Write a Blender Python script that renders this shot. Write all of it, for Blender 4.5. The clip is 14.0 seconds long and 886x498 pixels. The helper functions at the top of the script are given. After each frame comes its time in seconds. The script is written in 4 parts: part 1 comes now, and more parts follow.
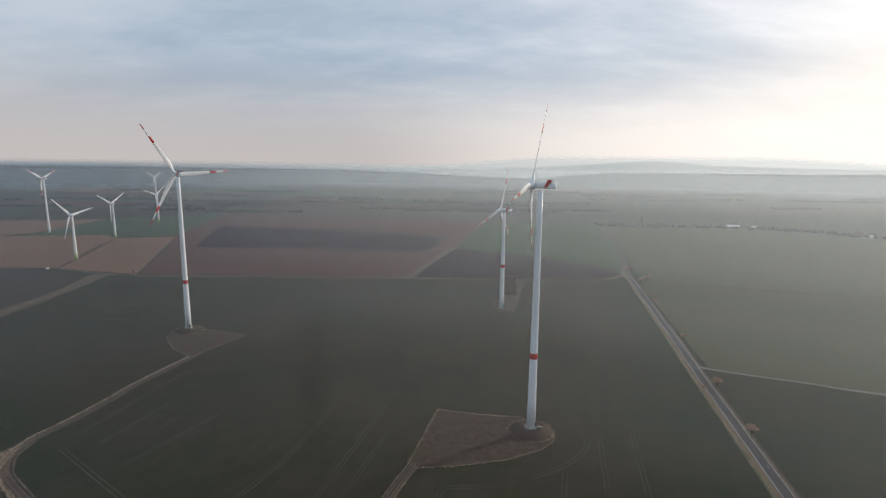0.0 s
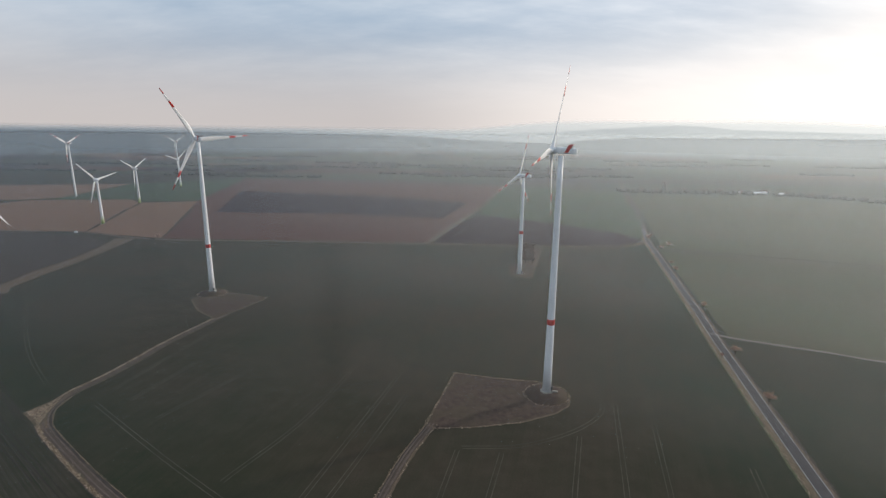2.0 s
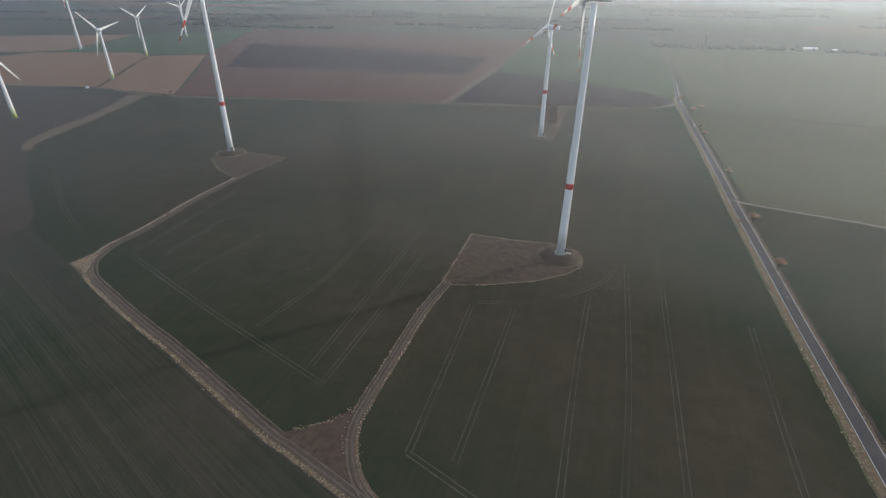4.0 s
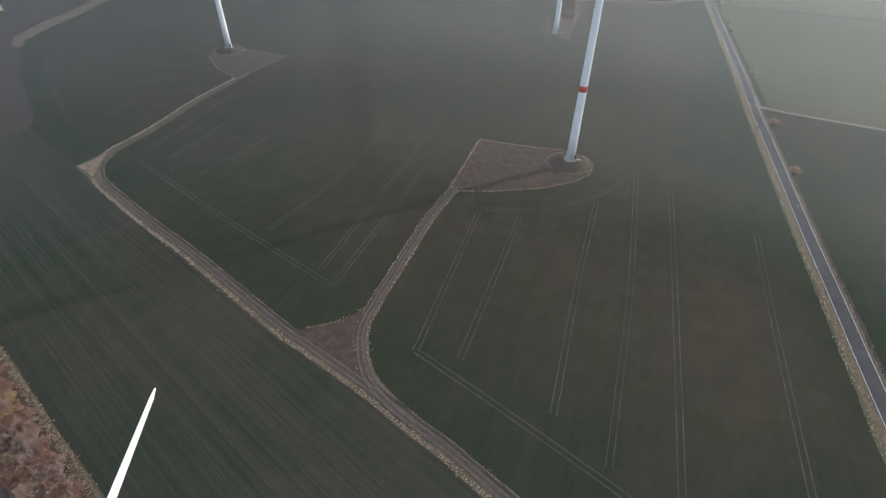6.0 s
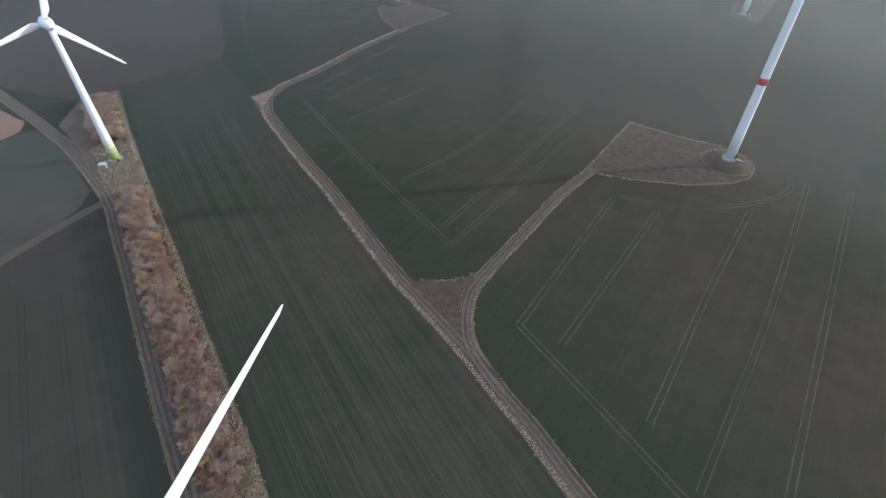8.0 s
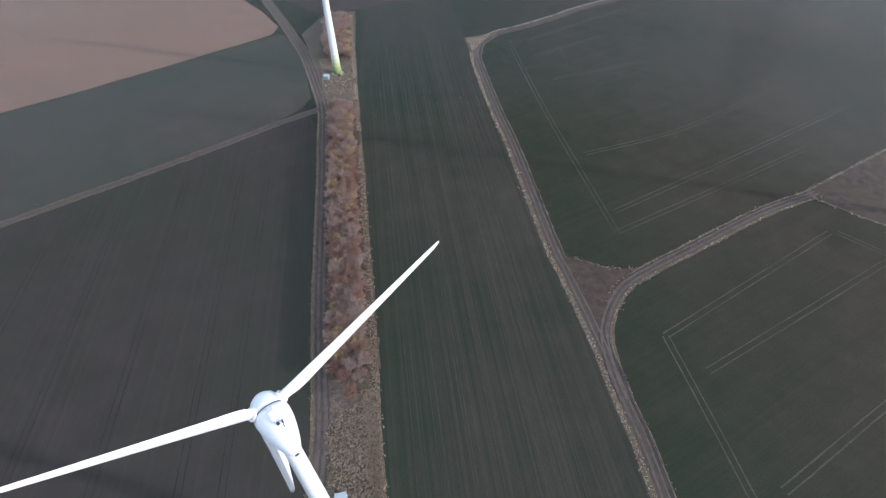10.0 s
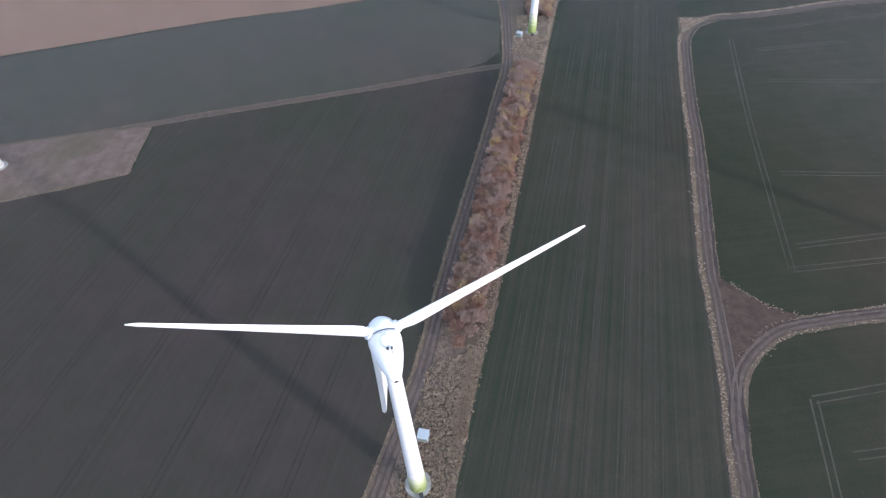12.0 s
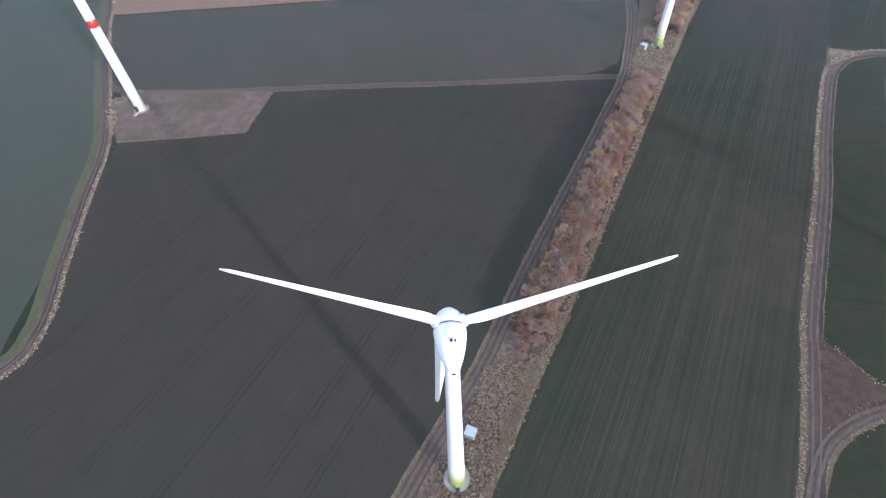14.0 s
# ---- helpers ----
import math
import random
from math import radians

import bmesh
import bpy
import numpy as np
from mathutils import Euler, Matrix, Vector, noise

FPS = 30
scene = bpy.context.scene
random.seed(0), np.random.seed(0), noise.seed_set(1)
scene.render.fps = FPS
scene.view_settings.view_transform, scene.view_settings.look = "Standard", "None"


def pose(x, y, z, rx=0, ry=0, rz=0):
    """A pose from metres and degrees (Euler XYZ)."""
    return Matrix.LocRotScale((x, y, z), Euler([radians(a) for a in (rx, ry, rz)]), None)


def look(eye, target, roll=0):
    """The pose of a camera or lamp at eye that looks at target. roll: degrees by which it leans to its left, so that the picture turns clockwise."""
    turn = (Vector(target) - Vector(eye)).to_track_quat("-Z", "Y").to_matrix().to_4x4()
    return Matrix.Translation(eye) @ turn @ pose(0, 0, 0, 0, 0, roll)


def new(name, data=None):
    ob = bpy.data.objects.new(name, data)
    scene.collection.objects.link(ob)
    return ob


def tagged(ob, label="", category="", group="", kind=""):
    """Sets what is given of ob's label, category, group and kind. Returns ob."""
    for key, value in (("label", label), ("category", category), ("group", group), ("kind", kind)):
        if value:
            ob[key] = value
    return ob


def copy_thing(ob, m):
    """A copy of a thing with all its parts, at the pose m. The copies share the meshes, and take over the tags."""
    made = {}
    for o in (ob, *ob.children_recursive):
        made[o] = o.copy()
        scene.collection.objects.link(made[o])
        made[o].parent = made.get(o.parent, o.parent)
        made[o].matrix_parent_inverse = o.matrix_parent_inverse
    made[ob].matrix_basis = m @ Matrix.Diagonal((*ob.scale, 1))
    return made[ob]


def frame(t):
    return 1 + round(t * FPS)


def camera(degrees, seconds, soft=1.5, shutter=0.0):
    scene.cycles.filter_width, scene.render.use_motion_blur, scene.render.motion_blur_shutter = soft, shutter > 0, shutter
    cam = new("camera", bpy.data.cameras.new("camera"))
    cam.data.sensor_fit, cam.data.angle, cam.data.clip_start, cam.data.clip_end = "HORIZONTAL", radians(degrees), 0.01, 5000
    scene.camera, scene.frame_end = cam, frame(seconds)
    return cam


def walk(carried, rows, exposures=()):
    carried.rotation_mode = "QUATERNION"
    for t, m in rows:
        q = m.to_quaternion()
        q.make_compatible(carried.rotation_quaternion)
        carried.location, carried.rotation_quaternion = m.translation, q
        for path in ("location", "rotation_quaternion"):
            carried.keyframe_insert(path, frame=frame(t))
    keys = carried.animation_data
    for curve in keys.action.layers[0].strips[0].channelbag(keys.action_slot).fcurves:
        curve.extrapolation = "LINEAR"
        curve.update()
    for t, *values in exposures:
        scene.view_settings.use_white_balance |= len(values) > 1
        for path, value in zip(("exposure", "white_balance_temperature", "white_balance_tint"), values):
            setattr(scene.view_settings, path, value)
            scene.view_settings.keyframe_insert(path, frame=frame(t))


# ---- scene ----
from mathutils.geometry import tessellate_polygon

cam = camera(82.0, 14.0, 1.25)
# seconds, yaw, pitch, roll of a drone that hovers on one spot and turns
EYE = 133.5
TURNS = [
    (0.0, 0.02, -9.17, 0.62), (0.5, 0.16, -11.22, 0.66), (1.0, 0.52, -12.39, 0.64), (1.5, 1.10, -12.84, 0.64),
    (2.0, 2.06, -13.02, 0.58), (2.5, 2.86, -13.46, 0.57), (3.0, 3.55, -19.04, 0.62), (3.2, 3.64, -21.69, 0.66),
    (5.3, 4.64, -34.99, 0.69), (5.5, 4.70, -36.43, 0.71), (6.0, 4.83, -38.92, 0.71), (6.5, 4.97, -40.17, 0.72),
    (7.0, 7.53, -41.13, 0.70), (7.5, 14.46, -41.68, 0.48), (8.0, 22.49, -42.43, 0.10), (8.2, 25.05, -42.90, 0.02),
    (10.3, 50.93, -47.40, -1.05), (10.5, 53.49, -47.95, -1.33), (11.0, 60.09, -49.35, -1.79), (11.5, 65.63, -49.87, -2.14),
    (12.0, 70.60, -50.09, -2.41), (12.5, 75.00, -50.11, -2.63), (13.0, 79.28, -50.08, -2.83), (13.5, 82.72, -49.99, -2.96),
    (14.0, 84.63, -50.04, -2.92),
]


def aim(yaw, pitch, roll):
    y, p = radians(yaw), radians(pitch)
    ahead = Vector((-math.sin(y) * math.cos(p), math.cos(y) * math.cos(p), math.sin(p)))
    eye = Vector((0, 0, EYE))
    return look(eye, eye + ahead, roll)


walk(cam, [(t, aim(yaw, pitch, roll)) for t, yaw, pitch, roll in TURNS], [(0.0, -0.40, 6850, 12), (1.5, -0.33, 6850, 12), (3.0, -0.18, 6800, 12), (5.3, 0.23, 6650, 11), (8.0, 0.45, 6150, 11), (10.5, 0.55, 6000, 16), (14.0, 0.80, 5960, 19)])

# ---------------------------------------------------------------- light
SUN_AZ, SUN_EL = 32.5, 14.0  # degrees from +x, above the horizon
sun_dir = Vector((math.cos(radians(SUN_AZ)) * math.cos(radians(SUN_EL)), math.sin(radians(SUN_AZ)) * math.cos(radians(SUN_EL)), math.sin(radians(SUN_EL))))
sun_data = bpy.data.lights.new("sun", "SUN")
sun_data.energy, sun_data.angle, sun_data.color = 3.1, radians(1.8), (1.0, 0.93, 0.84)
sun = new("sun", sun_data)
sun.matrix_world = look(sun_dir * 1000, (0, 0, 0))


def link_value(tree, node, socket, value):
    if isinstance(value, bpy.types.NodeSocket):
        tree.links.new(value, node.inputs[socket])
    elif value is not None:
        node.inputs[socket].default_value = value


class Nodes:
    """A short way to write node trees."""

    def __init__(self, tree):
        self.tree = tree
        tree.nodes.clear()

    def add(self, kind, out=0, operation="", clamp=False, **inputs):
        node = self.tree.nodes.new(kind)
        if operation:
            node.operation = operation
        if clamp:
            node.use_clamp = True
        for key, value in inputs.items():
            key = key.replace("_", " ")
            link_value(self.tree, node, int(key[1:]) if key[0] == "i" and key[1:].isdigit() else key, value)
        return node.outputs[out] if node.outputs else None

    def math(self, op, a, b=0.0, clamp=False):
        return self.add("ShaderNodeMath", operation=op, clamp=clamp, i0=a, i1=b)

    def mix(self, fac, a, b, blend="MIX"):
        node = self.tree.nodes.new("ShaderNodeMix")
        node.data_type, node.blend_type = "RGBA", blend
        link_value(self.tree, node, 0, fac)
        for n, v in ((6, a), (7, b)):
            link_value(self.tree, node, n, (*v, 1.0) if isinstance(v, tuple) and len(v) == 3 else v)
        return node.outputs[2]

    def ramp(self, fac, *stops):
        node = self.tree.nodes.new("ShaderNodeMapRange")
        node.interpolation_type = "SMOOTHSTEP"
        link_value(self.tree, node, 0, fac)
        for n, v in zip((1, 2, 3, 4), stops):
            node.inputs[n].default_value = v
        return node.outputs[0]

    def noise(self, vector, scale, detail=4.0, rough=0.55):
        return self.add("ShaderNodeTexNoise", Vector=vector, Scale=scale, Detail=detail, Roughness=rough)

    def mapped(self, vector, scale=(1, 1, 1), rotation=(0, 0, 0)):
        return self.add("ShaderNodeMapping", Vector=vector, Scale=scale, Rotation=rotation)


world = bpy.data.worlds.new("world")
scene.world = world
world.use_nodes = True
W = Nodes(world.node_tree)
sky_node = world.node_tree.nodes.new("ShaderNodeTexSky")
sky_node.sky_type, sky_node.sun_disc = "NISHITA", False
sky_node.sun_elevation, sky_node.sun_rotation = radians(SUN_EL), radians(90 - SUN_AZ)
sky_node.altitude, sky_node.air_density, sky_node.dust_density, sky_node.ozone_density = 200.0, 1.0, 4.0, 1.5
sky = sky_node.outputs[0]
way = W.add("ShaderNodeTexCoord", out=0)
split = W.tree.nodes.new("ShaderNodeSeparateXYZ")
W.tree.links.new(way, split.inputs[0])
up = split.outputs[2]
lift = W.math("ADD", W.math("MAXIMUM", up, 0.0), 0.24)
flat = W.add("ShaderNodeCombineXYZ", X=W.math("DIVIDE", split.outputs[0], lift), Y=W.math("DIVIDE", split.outputs[1], lift), Z=0.0)
veil = W.noise(W.mapped(flat, (0.45, 0.8, 1), (0, 0, radians(-28))), 1.0, 6.0, 0.6)
streak = W.noise(W.mapped(flat, (1.1, 2.6, 1), (0, 0, radians(-34))), 1.0, 7.0, 0.62)
cirrus = W.math("ADD", W.ramp(veil, 0.30, 0.72, 0.26, 0.86), W.ramp(streak, 0.40, 0.80, 0.0, 0.18))
# thin high cloud, lit the more the nearer it stands to the sun
toward = W.add("ShaderNodeVectorMath", out=1, operation="DOT_PRODUCT", i0=way, i1=tuple(sun_dir))
near_sun = W.ramp(toward, 0.35, 0.98, 0.0, 1.0)
cloud = W.mix(near_sun, (9.8, 10.7, 11.6), (18.5, 18.5, 18.5))
low = W.ramp(up, 0.0, 0.22, 1.0, 0.0)
haze = W.mix(near_sun, (7.0, 6.8, 6.9), (14.5, 13.9, 13.4))
tone = W.mix(W.math("MULTIPLY", cirrus, 0.75), W.mix(0.7, sky, (2.5, 4.8, 7.8)), cloud)
tone = W.mix(low, tone, haze)
W.add("ShaderNodeOutputWorld", Surface=W.add("ShaderNodeBackground", Color=tone, Strength=0.1))

# ---------------------------------------------------------------- materials
def material(name):
    mat = bpy.data.materials.new(name)
    mat.use_nodes = True
    return mat, Nodes(mat.node_tree)


def finish(n, color, rough=0.9, bump=None, dist=0.1, metal=0.0, strength=0.5, spec=0.3):
    normal = n.add("ShaderNodeBump", Height=bump, Strength=strength, Distance=dist) if bump is not None else None
    shader = n.add("ShaderNodeBsdfPrincipled", Base_Color=(*color, 1.0) if isinstance(color, tuple) and len(color) == 3 else color, Roughness=rough, Metallic=metal,
                   Specular_IOR_Level=spec, **({"Normal": normal} if normal else {}))
    n.add("ShaderNodeOutputMaterial", Surface=shader)


def field_mat(name, soil, crop, cover, angle=0.0, rows=3.0, row_power=0.35, streaks=0.0, sheen=(0.95, 0.08), patches=1.7, heads=()):
    """Arable land: soil that shows through crop, drill rows along the angle, patches and stains."""
    mat, n = material(name)
    at = n.add("ShaderNodeTexCoord", out=3)
    along = n.mapped(at, (1, 1, 1), (0, 0, radians(-angle)))
    big = n.noise(at, 0.012, 5.0, 0.6)
    mid = n.noise(at, 0.09, 5.0, 0.65)
    fine = n.noise(at, 1.5, 5.0, 0.75)
    lanes = n.noise(n.mapped(along, (0.004, 1.0 / rows, 1)), 1.0, 4.0, 0.7)
    thin = n.noise(n.mapped(along, (0.006, 1.9, 1)), 1.0, 2.0, 0.7)
    drill = n.noise(n.mapped(along, (0.0016, 0.62, 1)), 1.0, 2.5, 0.8)
    grain = n.noise(at, 4.0, 3.0, 0.8)
    amount = n.math("ADD", n.math("MULTIPLY", n.math("SUBTRACT", big, 0.5), patches), n.math("MULTIPLY", n.math("SUBTRACT", mid, 0.5), 0.3))
    amount = n.math("ADD", amount, n.math("MULTIPLY", n.math("SUBTRACT", lanes, 0.5), row_power * 3))
    amount = n.math("ADD", amount, n.math("MULTIPLY", n.math("SUBTRACT", thin, 0.5), row_power * 1.6))
    amount = n.math("ADD", amount, n.math("MULTIPLY", n.math("SUBTRACT", fine, 0.5), 1.5))
    amount = n.math("ADD", amount, n.math("MULTIPLY", n.math("SUBTRACT", grain, 0.5), 1.1))
    for x, y, near, far in heads:  # the crop stands thicker on the headlands
        place = n.add("ShaderNodeVectorMath", out=1, operation="DOT_PRODUCT", i0=at, i1=(x, y, 0.0))
        place = n.math("ADD", place, n.math("MULTIPLY", n.math("SUBTRACT", big, 0.5), 90.0))
        amount = n.math("ADD", amount, n.ramp(place, min(near, far), max(near, far), *((0.42, 0.0) if near < far else (0.0, 0.42))))
    amount = n.math("ADD", amount, cover, True)
    tint = n.mix(n.ramp(mid, 0.3, 0.7, 0.0, 1.0), soil, tuple(0.84 * c for c in soil))
    leaf = n.mix(n.ramp(fine, 0.3, 0.7, 0.0, 1.0), crop, tuple(c * f for c, f in zip(crop, (1.3, 1.2, 1.1))))
    color = n.mix(amount, tint, leaf)
    if streaks:  # bare lines between the drill rows, pale and dark
        color = n.mix(n.ramp(drill, 0.54, 0.64, 0.0, streaks), color, tuple(1.5 * c for c in soil))
        color = n.mix(n.ramp(drill, 0.46, 0.36, 0.0, 0.75 * streaks), color, tuple(0.55 * c for c in crop))
    finish(n, color, sheen[0], n.math("ADD", n.math("ADD", fine, grain), n.math("MULTIPLY", thin, 0.7)), 0.12, strength=0.3, spec=sheen[1])
    return mat


def rough_mat(name, a, b, c, scale=0.8, relief=0.25):
    """Bare earth, dry grass or gravel in three tones."""
    mat, n = material(name)
    at = n.add("ShaderNodeTexCoord", out=3)
    one, two, grain = n.noise(at, scale, 6.0, 0.7), n.noise(at, scale * 0.14, 4.0, 0.6), n.noise(at, scale * 7, 3.0, 0.7)
    color = n.mix(n.ramp(one, 0.35, 0.65, 0.0, 1.0), a, b)
    color = n.mix(n.ramp(two, 0.42, 0.68, 0.0, 0.8), color, c)
    color = n.mix(n.ramp(grain, 0.3, 0.7, 0.0, 0.35), color, tuple(0.45 * v for v in a))
    finish(n, color, 0.95, n.math("ADD", one, n.math("MULTIPLY", grain, 0.5)), relief, strength=0.7, spec=0.12)
    return mat


def paint_mat(name, color, rough=0.4, dirt=0.12, scale=0.25):
    """Painted steel or coated laminate with faint streaks."""
    mat, n = material(name)
    at = n.add("ShaderNodeTexCoord", out=3)
    runs = n.noise(n.mapped(at, (1.5, 1.5, 0.07)), scale * 4, 5.0, 0.6)
    spots = n.noise(at, scale, 4.0, 0.6)
    soil = n.math("MULTIPLY", n.math("ADD", n.ramp(runs, 0.5, 0.8, 0.0, 1.0), n.ramp(spots, 0.5, 0.8, 0.0, 1.0)), dirt)
    finish(n, n.mix(soil, color, tuple(0.45 * c for c in color)), rough, spots, 0.02, strength=0.1, spec=0.4)
    return mat


def twig_mat(name, a, b):
    mat, n = material(name)
    rand = n.add("ShaderNodeObjectInfo", out=5)
    isle = n.add("ShaderNodeNewGeometry", out=8)
    color = n.mix(isle, a, b)
    color = n.mix(n.math("MULTIPLY", rand, 0.35), color, tuple(v * f for v, f in zip(b, (1.08, 1.0, 0.82))))
    blend = n.add("ShaderNodeMixShader", i0=0.45, i1=n.add("ShaderNodeBsdfDiffuse", Color=color), i2=n.add("ShaderNodeBsdfTranslucent", Color=color))
    n.add("ShaderNodeOutputMaterial", Surface=blend)
    return mat


M_WHEAT = field_mat("winter_wheat", (0.064, 0.050, 0.036), (0.018, 0.029, 0.018), 0.30, 76, 5.0, 0.2, 0.05, patches=1.5, heads=((0.569, 0.823, 55, 128), (0.98, -0.19, 112, 52)))
M_STRIP = field_mat("drilled_wheat", (0.066, 0.053, 0.042), (0.020, 0.031, 0.020), 0.50, 144.6, 1.3, 0.5, 0.16)
M_DARK = field_mat("thin_wheat", (0.056, 0.045, 0.040), (0.035, 0.040, 0.029), 0.40, 145, 2.2, 0.42, 0.12, patches=2.4)
M_DARKN = field_mat("thin_wheat_north", (0.078, 0.066, 0.055), (0.043, 0.051, 0.038), 0.45, 92, 3.0, 0.3, patches=2.6)
M_STUBBLE = field_mat("pale_stubble", (0.225, 0.145, 0.108), (0.165, 0.112, 0.082), 0.4, 88, 2.5, 0.4)
M_BROWN = field_mat("ploughed_soil", (0.100, 0.050, 0.040), (0.078, 0.041, 0.034), 0.35, 3, 5.0, 0.3)
M_BROWN_DARK = field_mat("brown_fallow", (0.064, 0.048, 0.041), (0.048, 0.042, 0.035), 0.4, 62, 6.0, 0.5)
M_HEADLAND = field_mat("brown_headland", (0.135, 0.100, 0.076), (0.088, 0.074, 0.056), 0.4, 100, 4.0, 0.5)
M_PURPLE = field_mat("dark_ploughed_soil", (0.037, 0.021, 0.024), (0.030, 0.018, 0.021), 0.4, 3, 5.0, 0.3)
M_TAN = field_mat("fallow_soil", (0.190, 0.112, 0.078), (0.135, 0.088, 0.058), 0.4, 75, 5.0, 0.3)
M_GREEN = field_mat("green_wheat", (0.074, 0.068, 0.050), (0.038, 0.064, 0.033), 0.66, 80, 6.0, 0.15, 0.0)
M_DULL = field_mat("dull_wheat", (0.080, 0.074, 0.060), (0.046, 0.062, 0.047), 0.6, 84, 6.0, 0.2)
M_GREY = field_mat("grey_fallow", (0.092, 0.078, 0.052), (0.052, 0.066, 0.036), 0.5, 60, 5.0, 0.2, 0.0)
M_WOOD = rough_mat("bare_wood", (0.062, 0.055, 0.046), (0.075, 0.062, 0.050), (0.05, 0.048, 0.04), 0.05, 2.0)
M_SCRUB = rough_mat("bare_scrub", (0.10, 0.078, 0.062), (0.075, 0.06, 0.05), (0.06, 0.055, 0.042), 0.8, 0.3)
# hills paler than their woods: some of the haze is put into this colour
M_HAZED_HILL = rough_mat("hazed_hill", (0.15, 0.16, 0.16), (0.12, 0.13, 0.13), (0.17, 0.165, 0.15), 0.004, 1.0)
M_EARTH = rough_mat("bare_earth", (0.100, 0.070, 0.055), (0.060, 0.042, 0.034), (0.084, 0.066, 0.044), 0.3)
M_STRAW = rough_mat("straw_edge", (0.225, 0.168, 0.116), (0.095, 0.072, 0.052), (0.135, 0.106, 0.066), 0.8, 0.4)
M_SWARD = rough_mat("green_sward", (0.092, 0.108, 0.055), (0.115, 0.108, 0.064), (0.075, 0.088, 0.048), 0.5)
M_STAND = rough_mat("crane_stand", (0.175, 0.130, 0.108), (0.120, 0.090, 0.072), (0.092, 0.080, 0.050), 0.2)
M_VERGE = rough_mat("dry_verge", (0.170, 0.124, 0.090), (0.105, 0.080, 0.058), (0.092, 0.080, 0.052), 0.6)
M_TUSSOCK = rough_mat("tussocky_grass", (0.235, 0.175, 0.135), (0.085, 0.064, 0.051), (0.115, 0.102, 0.066), 0.9, 0.8)
M_RUT = rough_mat("track_rut", (0.150, 0.115, 0.096), (0.094, 0.071, 0.059), (0.15, 0.12, 0.10), 0.5)
M_BED = rough_mat("worn_bed", (0.105, 0.080, 0.067), (0.074, 0.057, 0.048), (0.092, 0.072, 0.054), 0.6)
M_MUD = rough_mat("wet_rut", (0.05, 0.042, 0.038), (0.068, 0.055, 0.048), (0.085, 0.07, 0.06), 0.8)
M_TRAM = rough_mat("wheel_mark", (0.102, 0.087, 0.070), (0.074, 0.065, 0.051), (0.044, 0.043, 0.032), 0.2)
M_FAINT = rough_mat("faint_wheel_mark", (0.074, 0.061, 0.050), (0.056, 0.047, 0.039), (0.038, 0.037, 0.029), 0.2)
M_DAMP = rough_mat("damp_wheel_mark", (0.043, 0.037, 0.032), (0.034, 0.030, 0.026), (0.050, 0.044, 0.037), 0.12)
M_GRAVEL = rough_mat("gravel", (0.25, 0.22, 0.20), (0.18, 0.158, 0.142), (0.20, 0.175, 0.15), 1.2)
M_LITTER = rough_mat("leaf_litter", (0.135, 0.093, 0.074), (0.095, 0.067, 0.054), (0.115, 0.085, 0.062), 0.8)
M_TUFT = twig_mat("dry_grass", (0.66, 0.54, 0.42), (0.34, 0.27, 0.21))
M_TWIG = twig_mat("red_brown_twigs", (0.50, 0.335, 0.265), (0.32, 0.20, 0.16))
M_TWIG_TAN = twig_mat("tan_twigs", (0.62, 0.48, 0.30), (0.46, 0.35, 0.22))
M_TWIG_GREY = twig_mat("grey_twigs", (0.52, 0.40, 0.345), (0.36, 0.265, 0.23))
M_TWIG_DARK = twig_mat("dark_twigs", (0.20, 0.135, 0.12), (0.12, 0.085, 0.08))
M_BARK = rough_mat("bark", (0.09, 0.07, 0.055), (0.06, 0.05, 0.04), (0.08, 0.07, 0.05), 3.0, 0.02)
M_ASPHALT = rough_mat("asphalt", (0.082, 0.074, 0.076), (0.068, 0.062, 0.064), (0.090, 0.083, 0.082), 1.0, 0.01)
M_LINE = paint_mat("road_paint", (0.62, 0.62, 0.60), 0.7, 0.5, 0.6)
M_WHITE = paint_mat("white_coat", (0.80, 0.81, 0.82), 0.38, 0.10)
M_SEAM = paint_mat("seam_coat", (0.55, 0.56, 0.57), 0.5, 0.3)
M_BLADE = paint_mat("blade_coat", (0.80, 0.80, 0.79), 0.35, 0.06)
M_RED = paint_mat("red_coat", (0.50, 0.035, 0.028), 0.4, 0.12)
M_DARKMETAL = paint_mat("dark_metal", (0.05, 0.05, 0.055), 0.5, 0.2)
M_CONCRETE = rough_mat("concrete", (0.40, 0.38, 0.35), (0.33, 0.32, 0.29), (0.28, 0.28, 0.24), 1.5, 0.01)
M_RINGS = [paint_mat("green_ring", c, 0.42, 0.15) for c in ((0.20, 0.27, 0.07), (0.30, 0.36, 0.14), (0.42, 0.47, 0.25), (0.56, 0.60, 0.40), (0.68, 0.70, 0.56))]
M_ROOF = rough_mat("clay_roof", (0.20, 0.10, 0.075), (0.15, 0.085, 0.065), (0.12, 0.09, 0.08), 0.6, 0.03)
M_WALLS = rough_mat("render_wall", (0.50, 0.47, 0.42), (0.45, 0.42, 0.37), (0.38, 0.36, 0.33), 0.5, 0.01)
M_STONE = rough_mat("dark_stone", (0.16, 0.145, 0.13), (0.12, 0.11, 0.10), (0.10, 0.095, 0.085), 0.5, 0.02)
M_PANE = paint_mat("window_dark", (0.03, 0.035, 0.04), 0.1, 0.0)


